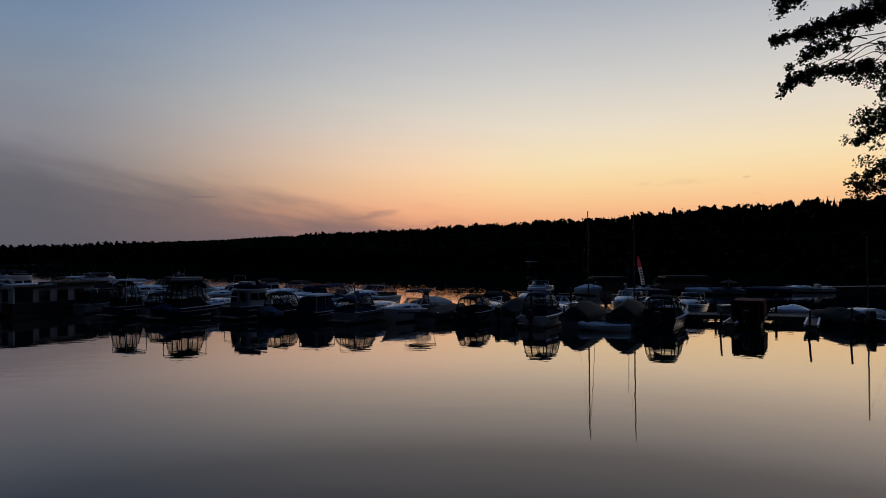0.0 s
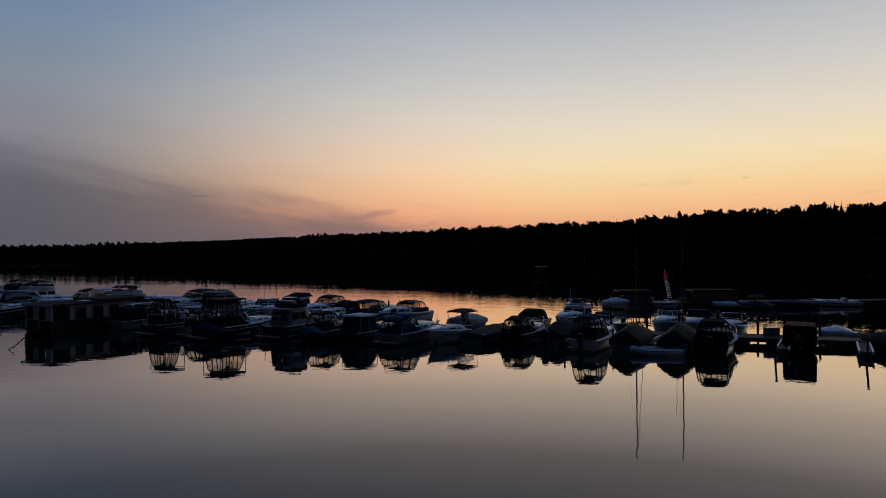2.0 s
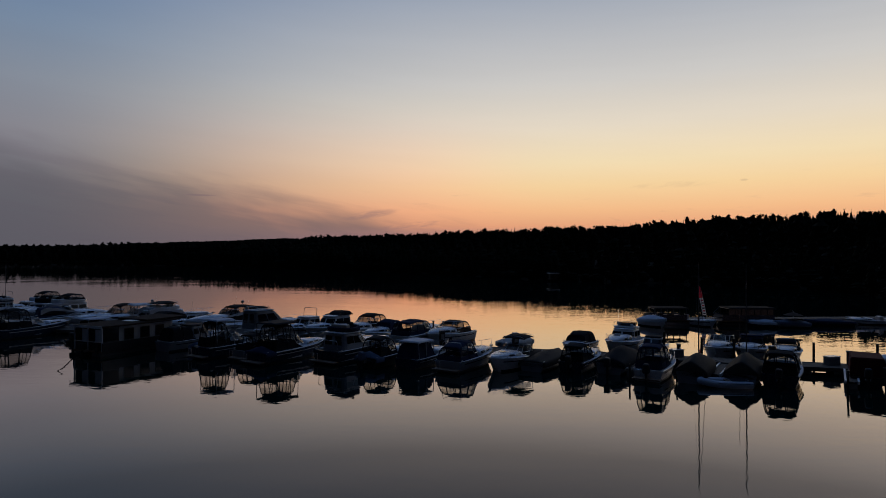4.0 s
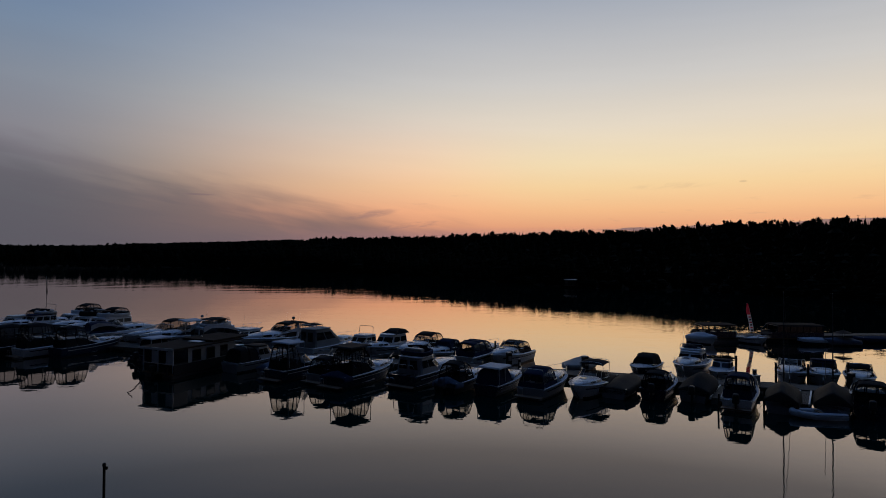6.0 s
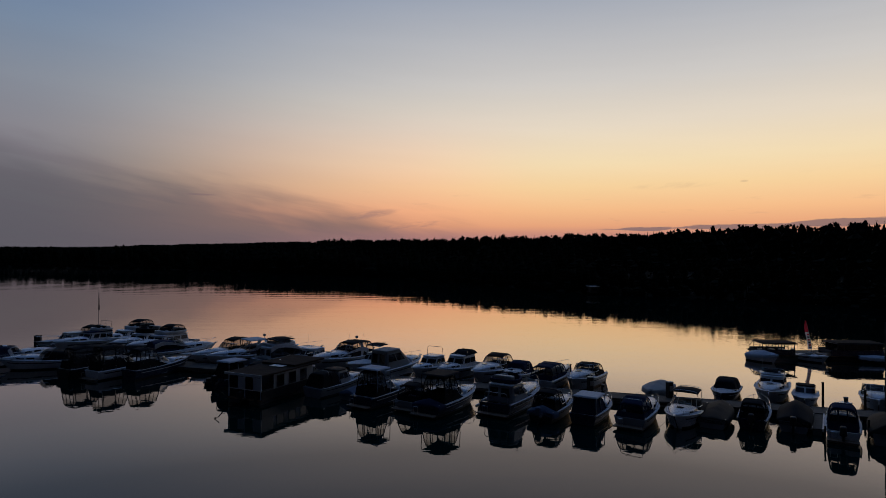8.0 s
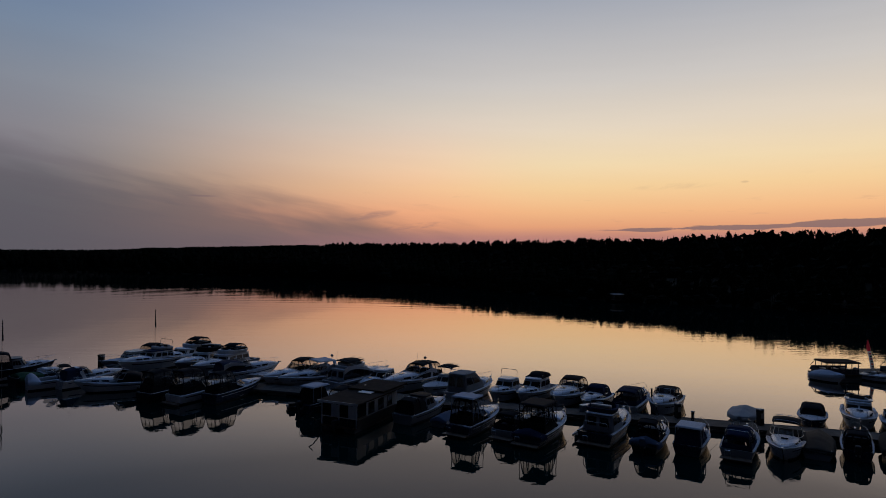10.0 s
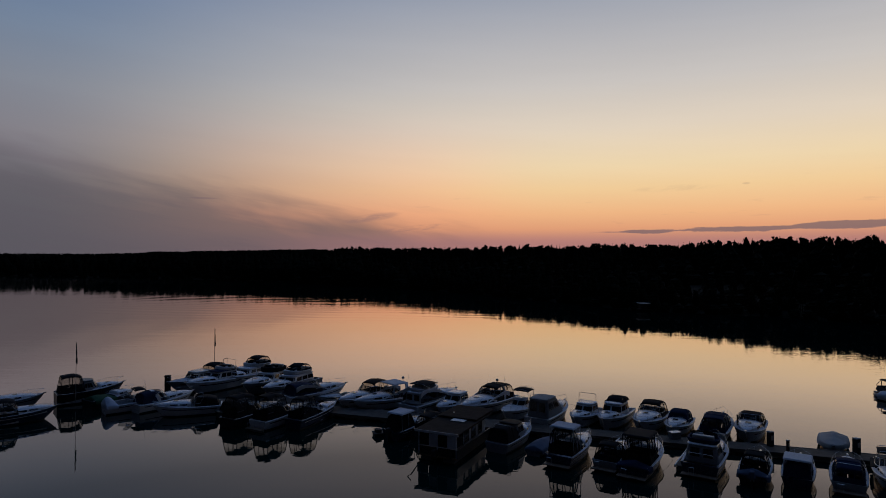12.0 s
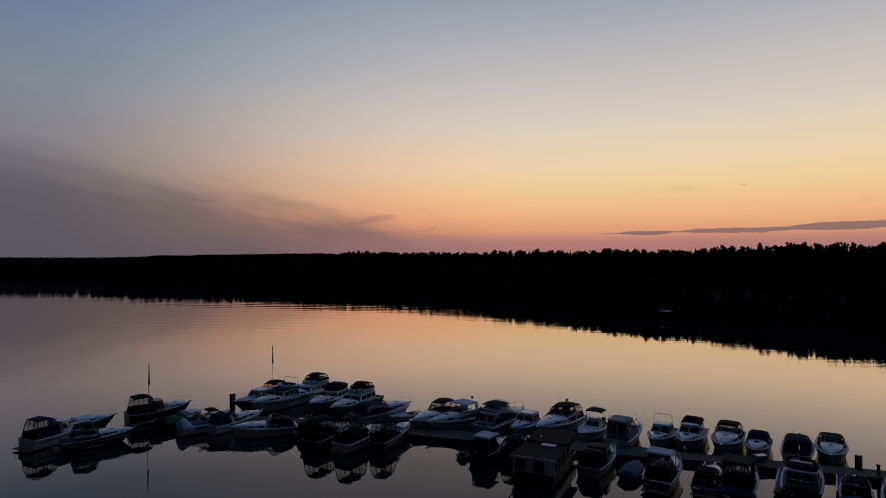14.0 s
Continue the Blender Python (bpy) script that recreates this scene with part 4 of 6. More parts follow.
    if not can and not cover and not box:
        zf = 0.18
        part("helm_seat", slab(L * 0.30, L * 0.30 + 0.5, 0.15, 0.65, zf, zf + 0.75, 0.08, top=0.9), SEAT, root)
        part("stern_bench", slab(0.2, 0.75, -B * 0.33, B * 0.33, zf, zf + 0.45, 0.06), SEAT, root)
    if pole:
        mast(root, pole[0] * L, pole[1], F, pole[2] if len(pole) > 2 else 0.0)
    for o in root.children:
        o.location.x += shift
    return root


def moor(x, y, L, B, F, label, away=True, skew=-15.0, middle=False, **kw):
    """A boat moored square to the jetty, its end towards the open water (or its middle) at (x, y); away: its bow points over the lake."""
    slope = (dock_y(x + 1.5) - dock_y(x - 1.5)) / 3
    a = math.atan2(1, -slope) + math.radians(skew)
    if middle:
        return boat(x, y, math.degrees(a) + (0 if away else 180), L, B, F, label, **kw)
    cx, cy = x + math.cos(a) * L / 2, y + math.sin(a) * L / 2
    return boat(cx, cy, math.degrees(a) + (0 if away else 180), L, B, F, label, lines=away, **kw)


# row on the near side of the long jetty
moor(17.32, 34.61, 4.0, 1.75, 0.55, "small boat under a boxy dark red canvas cover", paint=BLACKHULL, deck=TEAK, box=(0.03, 0.7, 0.4, 1.62, CANVAS_RED), railing=0, stripe=False, motor=RUBBER)
moor(12.16, 34.46, 5.2, 2.2, 0.7, "dark cabin boat with black canopy and clear rear windows", paint=NAVY, coach=(0.5, 0.95, 0.35), ws=(0.56, 0.5), can=(0.03, 0.42, 1.85, 1.9, CANVAS_BLACK, "clear"), motor=RUBBER)
moor(10.10, 34.75, 5.2, 1.9, 0.7, "sailing boat under a peaked grey tarpaulin, mast standing", name="sailing_boat", category="sailboat", paint=GREYHULL, cover=(0.0, 0.97, 1.62, CANVAS_GREY, 0.36), railing=0, pole=(0.54, 7.0, 0.6), rub=RUBBER)
moor(7.45, 35.40, 5.0, 1.85, 0.7, "sailing boat under a peaked dark grey tarpaulin", name="sailing_boat", category="sailboat", paint=GREYHULL, cover=(0.0, 0.97, 1.48, CANVAS_GREY, 0.36), railing=0, pole=(0.55, 7.1, -1), rub=RUBBER)
moor(5.17, 36.03, 5.4, 1.95, 0.7, "small cruiser with enclosed dark blue canopy and outboard", coach=(0.5, 0.95, 0.35), ws=(0.56, 0.5), can=(0.04, 0.44, 2.0, 2.05, CANVAS_NAVY, "clear"), motor=RUBBER, platform=True)
moor(3.46, 38.18, 5.4, 1.95, 0.7, "low open boat under a black cover with raised outboard", paint=GREYHULL, cover=(0.0, 0.95, 1.45, CANVAS_BLACK, 0.45), railing=0, motor=RUBBER, rub=RUBBER)
moor(1.14, 38.83, 5.2, 1.91, 0.65, "dark blue cabin boat with black canopy and two rear windows", paint=NAVY, coach=(0.5, 0.95, 0.35), ws=(0.56, 0.5), can=(0.04, 0.42, 1.6, 1.68, CANVAS_BLACK, "clear"), motor=RUBBER)
moor(-1.35, 39.06, 4.8, 1.95, 0.6, "open boat under a flat dark grey cover", paint=GREYHULL, cover=(0.0, 0.985, 0.95, CANVAS_GREY, 0.6), railing=0, rub=RUBBER)
moor(-4.10, 38.20, 6.2, 2.35, 0.75, "white sports boat with folded dark cover and black bimini top", away=False, coach=(0.52, 0.97, 0.3), ws=(0.56, 0.4), bim=(0.2, 0.46, 2.1, CANVAS_BLACK), cover=(0.02, 0.45, 1.15, CANVAS_BLACK, 0.6), railing=0.25)
moor(-6.75, 38.80, 5.8, 2.23, 0.72, "grey-blue cruiser with dark blue canopy, roll bar and swim platform", paint=GREYHULL, coach=(0.44, 0.95, 0.4), ws=(0.5, 0.5), can=(0.02, 0.38, 1.55, 1.95, CANVAS_NAVY, "clear"), frame=(0.1, 0.75, 1.85), platform=True)
moor(-9.55, 39.80, 5.2, 2.05, 0.65, "dark-hulled pilot boat with flat white hardtop and dark curtains", paint=NAVY, coach=(0.5, 0.95, 0.32), can=(0.03, 0.42, 1.62, 1.68, CANVAS_NAVY, "dark"), hard=(0.06, 0.42, 0.7, 1.7, 2, GELCOAT))
moor(-12.25, 40.30, 5.2, 2.05, 0.68, "dark grey cabin boat with black canopy and pale motor cover", paint=BLACKHULL, coach=(0.48, 0.95, 0.35), ws=(0.55, 0.45), can=(0.1, 0.46, 1.85, 1.9, CANVAS_BLACK, "clear"), cover=(0.0, 0.14, 1.0, CANVAS_BLUE, 0.5), motor=CANVAS_BLUE)
moor(-15.20, 41.80, 7.0, 2.79, 0.9, "dark-hulled flybridge cruiser with aft steps and dark canvas screens", paint=NAVY, house=(0.1, 0.46, 2.0, 2, 0.86, GREYHULL, GELCOAT), coach=(0.44, 0.95, 0.4), ws=(0.52, 0.45), fly=(0.14, 0.4, 2.1, 2.4, CANVAS_NAVY), platform=True, frame=(0.04, 0.8, 1.6))
moor(-20.00, 41.50, 6.8, 2.4, 0.8, "dark cruiser with square black top on posts and white foredeck", paint=NAVY, coach=(0.58, 0.95, 0.32), ws=(0.6, 0.55), hard=(0.12, 0.46, 0.8, 2.66, 3, CANVAS_BLACK), can=(0.14, 0.44, 2.58, 2.58, CANVAS_BLACK, "clear"), cover=(0.0, 0.12, 1.15, CANVAS_NAVY, 0.6), rub=WHITEPAINT, platform=True)
moor(-21.50, 43.00, 5.2, 2.14, 0.7, "grey cruiser with dark canopy and clear rear windows", paint=GREYHULL, coach=(0.46, 0.95, 0.35), ws=(0.52, 0.45), can=(0.04, 0.4, 1.75, 1.8, CANVAS_BLACK, "clear"), platform=True)
moor(-24.75, 43.80, 6.4, 2.35, 0.8, "dark-sterned cruiser with tall pale canvas top over clear curtains", paint=NAVY, coach=(0.5, 0.95, 0.38), ws=(0.54, 0.55), can=(0.08, 0.3, 2.55, 2.55, CANVAS_BLACK, "clear"), hard=(0.1, 0.36, 0.8, 2.66, 2, CANVAS_PALE), platform=True, railing=0.5)
moor(-26.20, 46.20, 3.4, 1.5, 0.5, "small open boat under a pale blue tarpaulin", paint=GREYHULL, cover=(0.0, 0.97, 0.9, CANVAS_BLUE, 0.4), railing=0, stripe=False, rub=RUBBER)
moor(-29.00, 47.00, 6.2, 2.3, 0.75, "grey saloon cruiser with black stern curtain and sunroof", paint=GREYHULL, can=(0.04, 0.36, 1.75, 1.8, CANVAS_BLACK, "dark"), house=(0.3, 0.62, 1.8, 2, 0.86, GREYHULL, CANVAS_GREY), coach=(0.6, 0.95, 0.35), frame=(0.18, 1.2, 1.95), railing=0.45)
moor(-37.60, 50.20, 5.0, 2.0, 0.75, "dark cabin boat with rounded pale canvas hood", paint=NAVY, coach=(0.5, 0.95, 0.35), can=(0.05, 0.46, 1.95, 2.0, CANVAS_BLACK, "dark"), hard=(0.08, 0.48, 0.8, 2.06, 2, CANVAS_PALE), motor=RUBBER)
moor(-35.10, 50.20, 5.4, 2.0, 0.8, "dark cabin boat with rounded black canopy", paint=NAVY, coach=(0.55, 0.95, 0.4), ws=(0.6, 0.5), can=(0.05, 0.52, 1.9, 2.0, CANVAS_BLACK, "clear"))

# row on the far side of the long jetty
moor(16.52, 41.57, 4.4, 2.0, 0.65, "small boat with dark hood and lit rear window", away=False, can=(0.2, 0.6, 1.4, 1.4, CANVAS_BLACK, "clear"), coach=(0.55, 0.95, 0.35), ws=(0.6, 0.5))
moor(14.30, 42.26, 4.4, 2.2, 0.75, "cabin boat with tall blue canvas wheelhouse", away=False, house=(0.3, 0.62, 1.6, 1, 0.85, CANVAS_NAVY, CANVAS_NAVY), coach=(0.6, 0.95, 0.35), railing=0.35)
moor(12.26, 42.83, 4.4, 2.2, 0.75, "grey cabin boat with dark hood and clear window", away=False, coach=(0.55, 0.95, 0.4), ws=(0.6, 0.45), can=(0.1, 0.52, 1.4, 1.45, CANVAS_BLACK, "clear"))
moor(7.70, 44.10, 4.4, 1.8, 0.6, "small white cabin boat with black roof", away=False, house=(0.25, 0.62, 1.25, 1, 0.85, GELCOAT, CANVAS_BLACK), railing=0)
moor(5.42, 44.74, 6.4, 2.5, 0.85, "white wheelhouse cruiser with roof rail and stepped cabin", away=False, house=(0.25, 0.62, 1.7, 2, 0.82, GELCOAT, GELCOAT), coach=(0.6, 0.95, 0.45), antenna=0.35, fly=(0.28, 0.5, 1.8, 1.9, GELCOAT), frame=(0.45, 1.9, 2.3))
moor(2.29, 45.61, 4.8, 2.1, 0.6, "runabout with black folding hood", away=False, paint=NAVY, can=(0.15, 0.62, 1.4, 1.35, CANVAS_BLACK, "dark"), railing=0.25)
moor(-2.75, 46.60, 4.4, 2.1, 0.55, "open boat under a rounded silver-grey cover", away=False, paint=GREYHULL, cover=(0.0, 0.98, 0.98, CANVAS_SILVER, 0.4), railing=0, rub=RUBBER)
moor(-8.36, 49.02, 6.2, 2.5, 0.85, "white cruiser with brown canopy and clear front windows", away=False, coach=(0.5, 0.96, 0.5), ws=(0.58, 0.5), can=(0.15, 0.5, 1.75, 1.8, CANVAS_BROWN, "clear"), motor=RUBBER, railing=0.4)
moor(-10.78, 49.83, 6.4, 2.5, 0.85, "blue-hooded cruiser with enclosed canopy", away=True, coach=(0.5, 0.96, 0.5), ws=(0.58, 0.5), can=(0.05, 0.55, 1.9, 1.95, CANVAS_NAVY, "clear"), platform=True)
moor(-13.78, 50.82, 5.4, 2.2, 0.75, "small white cruiser with rounded blue hood", away=False, coach=(0.5, 0.96, 0.4), ws=(0.58, 0.45), can=(0.2, 0.55, 1.7, 1.72, CANVAS_NAVY, "dark"), railing=0.35)
moor(-16.24, 51.64, 6.8, 2.7, 0.9, "white sports cruiser with clear-sided brown canopy", away=False, coach=(0.48, 0.96, 0.5), ws=(0.56, 0.45), can=(0.16, 0.46, 2.05, 2.1, CANVAS_BROWN, "clear"), railing=0.45)
moor(-19.21, 52.62, 6.8, 2.5, 0.9, "white saloon boat with black windscreen and covered black top", away=False, house=(0.25, 0.66, 1.9, 2, 0.84, GELCOAT, GELCOAT), coach=(0.64, 0.96, 0.35), can=(0.22, 0.5, 2.3, 2.2, CANVAS_BLACK, "dark"), railing=0.45)
moor(-21.55, 53.40, 6.0, 2.4, 0.85, "white cabin boat with tall chrome hoop over the roof", away=False, house=(0.3, 0.66, 1.75, 2, 0.84, GELCOAT, GELCOAT), coach=(0.64, 0.96, 0.3), frame=(0.4, 1.7, 2.6), railing=0.45)
moor(-24.84, 53.90, 7.0, 2.7, 0.9, "big white cruiser under a fitted silver-grey canvas, stern to the jetty", away=True, house=(0.05, 0.62, 2.45, 2, 0.86, CANVAS_SILVER, CANVAS_SILVER, 1.7), coach=(0.58, 0.95, 0.45), frame=(0.12, 2.5, 2.85), platform=True)
moor(-27.69, 55.34, 6.4, 2.4, 0.85, "white fishing boat with narrow black bimini and wheel post", away=False, house=(0.3, 0.55, 1.6, 1, 0.6, GELCOAT, GELCOAT), bim=(0.18, 0.42, 2.55, CANVAS_BLACK), motor=RUBBER, railing=0.45)
moor(-31.57, 56.56, 8.6, 3.0, 1.0, "white sports cruiser with radar arch and clear canopy", away=False, skew=-20, coach=(0.48, 0.97, 0.55), ws=(0.56, 0.6), can=(0.1, 0.46, 2.3, 2.45, CANVAS_GREY, "clear"), antenna=0.3, arch=(0.3, 2.4, True), swoop=(0.2, 0.7, 1.9), railing=0.5)
moor(-33.86, 57.28, 5.8, 2.3, 0.8, "white cabin boat with pale roof hatch and blue windscreen", away=False, antenna=0.4, house=(0.2, 0.6, 1.75, 2, 0.86, GELCOAT, GELCOAT), coach=(0.58, 0.96, 0.35), railing=0.4)
moor(-36.72, 58.18, 8.0, 2.9, 1.0, "flybridge yacht with swept white sides and black bimini", away=True, skew=-20, house=(0.1, 0.6, 2.0, 3, 0.86, GELCOAT, GELCOAT), coach=(0.58, 0.96, 0.5), fly=(0.15, 0.5, 2.1, 2.4, GELCOAT), bim=(0.18, 0.45, 2.95, CANVAS_BLACK), swoop=(0.08, 0.7, 2.45), railing=0.6)
moor(-42.10, 58.70, 8.0, 2.8, 0.95, "white sports cruiser with radar mast and open arch", away=False, skew=-32, coach=(0.48, 0.97, 0.5), ws=(0.56, 0.6), hard=(0.25, 0.5, 1.2, 2.4, 2, GELCOAT), arch=(0.28, 2.4, True), swoop=(0.18, 0.68, 1.9), railing=0.5)
moor(-43.70, 59.10, 7.2, 2.6, 0.95, "white sports cruiser with brown clear-sided canopy", away=False, skew=-22, coach=(0.48, 0.97, 0.5), ws=(0.56, 0.55), can=(0.1, 0.44, 2.35, 2.4, CANVAS_BROWN, "clear"), railing=0.45)

# group round the jetty's far end
moor(-46.98, 64.50, 7.4, 2.9, 1.0, "white sports cruiser with swept arch and long bow rail", away=True, skew=-35, coach=(0.5, 0.97, 0.55), ws=(0.56, 0.6), swoop=(0.1, 0.68, 2.1), can=(0.06, 0.42, 2.0, 2.05, CANVAS_NAVY, "dark"), railing=0.55, middle=True)
# these two: grey paint stands for the shade on flanks turned from the sky
moor(-50.75, 67.60, 9.0, 3.1, 1.1, "white flybridge cruiser with dark bimini on top, hull greyed for shade", paint=GREYHULL, away=False, skew=-10, house=(0.15, 0.62, 2.0, 3, 0.85, GELCOAT, GELCOAT), coach=(0.6, 0.96, 0.45), fly=(0.16, 0.52, 2.1, 2.45, GELCOAT), can=(0.2, 0.42, 3.0, 3.0, CANVAS_BLACK, "clear"), railing=0.5, middle=True)
moor(-53.90, 69.40, 8.6, 3.1, 1.1, "flybridge boat with folded black fly covers, hull greyed for shade", paint=GREYHULL, away=False, skew=-5, house=(0.15, 0.6, 1.9, 3, 0.85, GELCOAT, GELCOAT), coach=(0.58, 0.96, 0.4), fly=(0.18, 0.5, 2.0, 2.45, CANVAS_BLACK), railing=0.5, middle=True)
moor(-57.60, 73.00, 9.4, 3.3, 1.1, "large white motor yacht with canopied flybridge", away=False, skew=-15, house=(0.12, 0.62, 1.85, 4, 0.86, GELCOAT, GELCOAT), coach=(0.6, 0.96, 0.4), fly=(0.14, 0.46, 1.96, 2.25, GELCOAT), can=(0.16, 0.38, 2.95, 2.95, CANVAS_BLACK, "clear"), railing=0.5, middle=True)
moor(-59.60, 69.90, 9.2, 3.1, 1.1, "white cruiser with blue-edged wheelhouse roof and bow rail", away=False, skew=-15, house=(0.3, 0.66, 2.1, 3, 0.85, GELCOAT, CANVAS_NAVY), coach=(0.62, 0.96, 0.4), fly=(0.3, 0.5, 2.2, 2.45, GELCOAT), frame=(0.34, 2.45, 3.25), antenna=0.3, railing=0.65, middle=True)
moor(-62.25, 70.55, 8.4, 2.9, 1.0, "dark cabin cruiser with clear-sided black hood", away=False, skew=-15, paint=GREYHULL, house=(0.35, 0.68, 1.9, 3, 0.84, CREAM, CREAM), can=(0.1, 0.36, 2.5, 2.5, CANVAS_BLACK, "clear"), railing=0.55, middle=True)
moor(-52.75, 53.60, 6.4, 2.3, 0.85, "dark cabin boat with black clear-windowed canopy", paint=BLACKHULL, coach=(0.55, 0.95, 0.4), ws=(0.6, 0.5), can=(0.05, 0.46, 2.65, 2.7, CANVAS_BLACK, "clear"))
moor(-49.75, 52.90, 6.4, 2.3, 0.85, "white-sterned boat with tall black canopy", coach=(0.55, 0.95, 0.4), ws=(0.6, 0.5), can=(0.05, 0.46, 2.9, 2.85, CANVAS_BLACK, "clear"), platform=True)
moor(-46.65, 53.20, 6.8, 2.1, 0.85, "dark boat with square black canopy and white foredeck", coach=(0.6, 0.95, 0.3), ws=(0.6, 0.5), paint=NAVY, can=(0.06, 0.38, 2.6, 2.6, CANVAS_BLACK, "clear"), skew=-10)
moor(-61.90, 61.30, 6.2, 2.4, 0.85, "white sports boat with dark blue hood and long foredeck", paint=GELCOAT, away=True, skew=-22, coach=(0.45, 0.97, 0.45), ws=(0.52, 0.55), can=(0.05, 0.4, 1.75, 1.9, CANVAS_NAVY, "dark"), arch=(0.3, 2.0, False), railing=0.5, middle=True)
moor(-64.63, 60.13, 5.2, 2.5, 0.85, "white sports boat with pale upright stern cover", paint=GELCOAT, away=True, skew=-35, coach=(0.5, 0.97, 0.4), ws=(0.56, 0.5), bim=(0.5, 0.7, 2.2, CANVAS_BLACK), cover=(0.0, 0.2, 1.55, CANVAS_PALE, 0.3), middle=True)
moor(-68.01, 62.21, 4.8, 2.4, 0.85, "dark boat half covered by a green tarpaulin", away=True, skew=-30, paint=BLACKHULL, coach=(0.55, 0.96, 0.4), cover=(0.05, 0.5, 1.2, CANVAS_GREEN, 0.3), railing=0.5, middle=True)
moor(-71.20, 63.95, 6.4, 2.9, 1.2, "black steel cruiser with black canopy and dark wheelhouse", away=True, skew=-50, paint=BLACKHULL, house=(0.35, 0.62, 2.2, 3, 0.82, GREYHULL, BLACKHULL), can=(0.04, 0.4, 2.9, 2.9, CANVAS_BLACK, "clear"), coach=(0.6, 0.95, 0.35), railing=0.6, middle=True)
# navy paint puts the shaded flank under the white deck into colour
moor(-72.75, 55.25, 6.1, 2.5, 0.85, "white sports boat with tall dark hood, flanks painted dark for shade", paint=NAVY, away=True, skew=-52, coach=(0.44, 0.97, 0.45), ws=(0.54, 0.55), can=(0.14, 0.5, 2.15, 2.2, CANVAS_BLACK, "clear"), swoop=(0.12, 0.62, 1.45), railing=0.25, platform=True, middle=True)
moor(-77.12, 56.32, 6.0, 2.7, 1.0, "pale-hulled cabin cruiser with navy canopy at the stern", paint=GELCOAT, away=True, skew=-25, house=(0.4, 0.66, 2.0, 2, 0.84, GELCOAT, GELCOAT), can=(0.04, 0.4, 2.7, 2.6, CANVAS_NAVY, "clear"), platform=True, middle=True)
# grey hull paint carries the shade of the flank
moor(-76.97, 60.11, 5.6, 2.5, 0.9, "sailing boat with lowered mast lying on deck, hull greyed for shade", paint=GREYHULL, name="sailing_boat", category="sailboat", away=True, skew=-48, coach=(0.3, 0.9, 0.45), railing=0.5, middle=True)


# ---- houseboat ----
def houseboat(x, y, turn, L=7.3, B=3.3):
    root = thing("houseboat", x, y, turn, "pale grey weatherboarded houseboat with flat dark roof and pale shutters", "houseboat", "boats at the jetties")
    for s in (-1, 1):
        part("pontoon", slab(0, L, s * B * 0.28 - 0.5, s * B * 0.28 + 0.5, -0.35, 0.3, 0.12), DARKALU, root)
    part("deck", slab(-0.05, L, -B / 2, B / 2, 0.3, 0.42, 0.02), TEAK, root)
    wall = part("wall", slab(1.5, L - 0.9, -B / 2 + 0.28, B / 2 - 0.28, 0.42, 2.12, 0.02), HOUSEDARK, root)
    for k in range(10):                                  # weatherboards
        z = 0.55 + k * 0.155
        for s in (-1, 1):
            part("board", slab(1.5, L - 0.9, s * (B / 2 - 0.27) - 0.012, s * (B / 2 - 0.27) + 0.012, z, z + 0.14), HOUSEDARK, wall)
    for s in (-1, 1):
        for xx, w in ((2.0, 0.75), (3.4, 0.75), (4.8, 0.7)):
            f = part("window", slab(xx, xx + w, s * (B / 2 - 0.255) - 0.02, s * (B / 2 - 0.255) + 0.02, 1.05, 1.85, 0.01), DARKGLASS, root)
            for a, b, c, d in ((xx - 0.05, xx, 1.0, 1.9), (xx + w, xx + w + 0.05, 1.0, 1.9), (xx, xx + w, 1.85, 1.9), (xx, xx + w, 1.0, 1.05)):
                part("frame", slab(a, b, s * (B / 2 - 0.25) - 0.03, s * (B / 2 - 0.25) + 0.03, c, d), DARKALU, f)
    for yy in (-0.95, 0.0, 0.95):
        f = part("window" if yy else "door", slab(1.455, 1.5, yy - 0.34, yy + 0.34, 0.95 if yy else 0.46, 1.95), DARKGLASS, root)
        for a, b in ((yy - 0.4, yy - 0.34), (yy + 0.34, yy + 0.4)):
            part("frame", slab(1.44, 1.5, a, b, 0.46, 2.0), HOUSEWALL, f)
    part("roof", slab(-0.15, L - 0.4, -B / 2 - 0.18, B / 2 + 0.18, 2.14, 2.27, 0.03), ROOFFELT, root)
    part("fascia", slab(-0.19, -0.15, -B / 2 - 0.18, B / 2 + 0.18, 2.1, 2.28), HOUSEWALL, root)
    part("rear_roof", slab(3.7, L + 0.3, -B / 2 - 0.05, B / 2 + 0.05, 2.29, 2.44, 0.03), ROOFFELT, root)
    # black boards along the lower walls: the deck shade put in as paint
    for s in (-1, 1):
        part("skirt_board", slab(0.0, L - 0.5, s * B / 2 - 0.04, s * B / 2 + 0.04, 0.32, 1.02, 0.01), BLACKHULL, root)
    part("roof_panel", slab(3.0, 3.9, -0.9, 0.3, 2.30, 2.34, 0.01), WHITEPAINT, root, "flat white roof panel")
    part("roof_vent", disc(0.09, 0.09, 2.27, 2.5, 8, x=4.9, y=0.8), ALU, root)
    for px, py in ((0.05, -B / 2 + 0.08), (0.05, B / 2 - 0.08), (0.05, 0)):
        part("roof_post", slab(px - 0.04, px + 0.04, py - 0.04, py + 0.04, 0.42, 2.14), HOUSEWALL, root)
    for k in range(4):                                   # porch closed by panels, black below for the deck shade, and dark glass
        y0, y1 = -B / 2 + 0.14 + (B - 0.28) * k / 4, -B / 2 + 0.14 + (B - 0.28) * (k + 1) / 4 - 0.06
        p = part("porch_panel", slab(0.03, 0.08, y0, y1, 0.42, 1.04, 0.01), BLACKHULL, root)
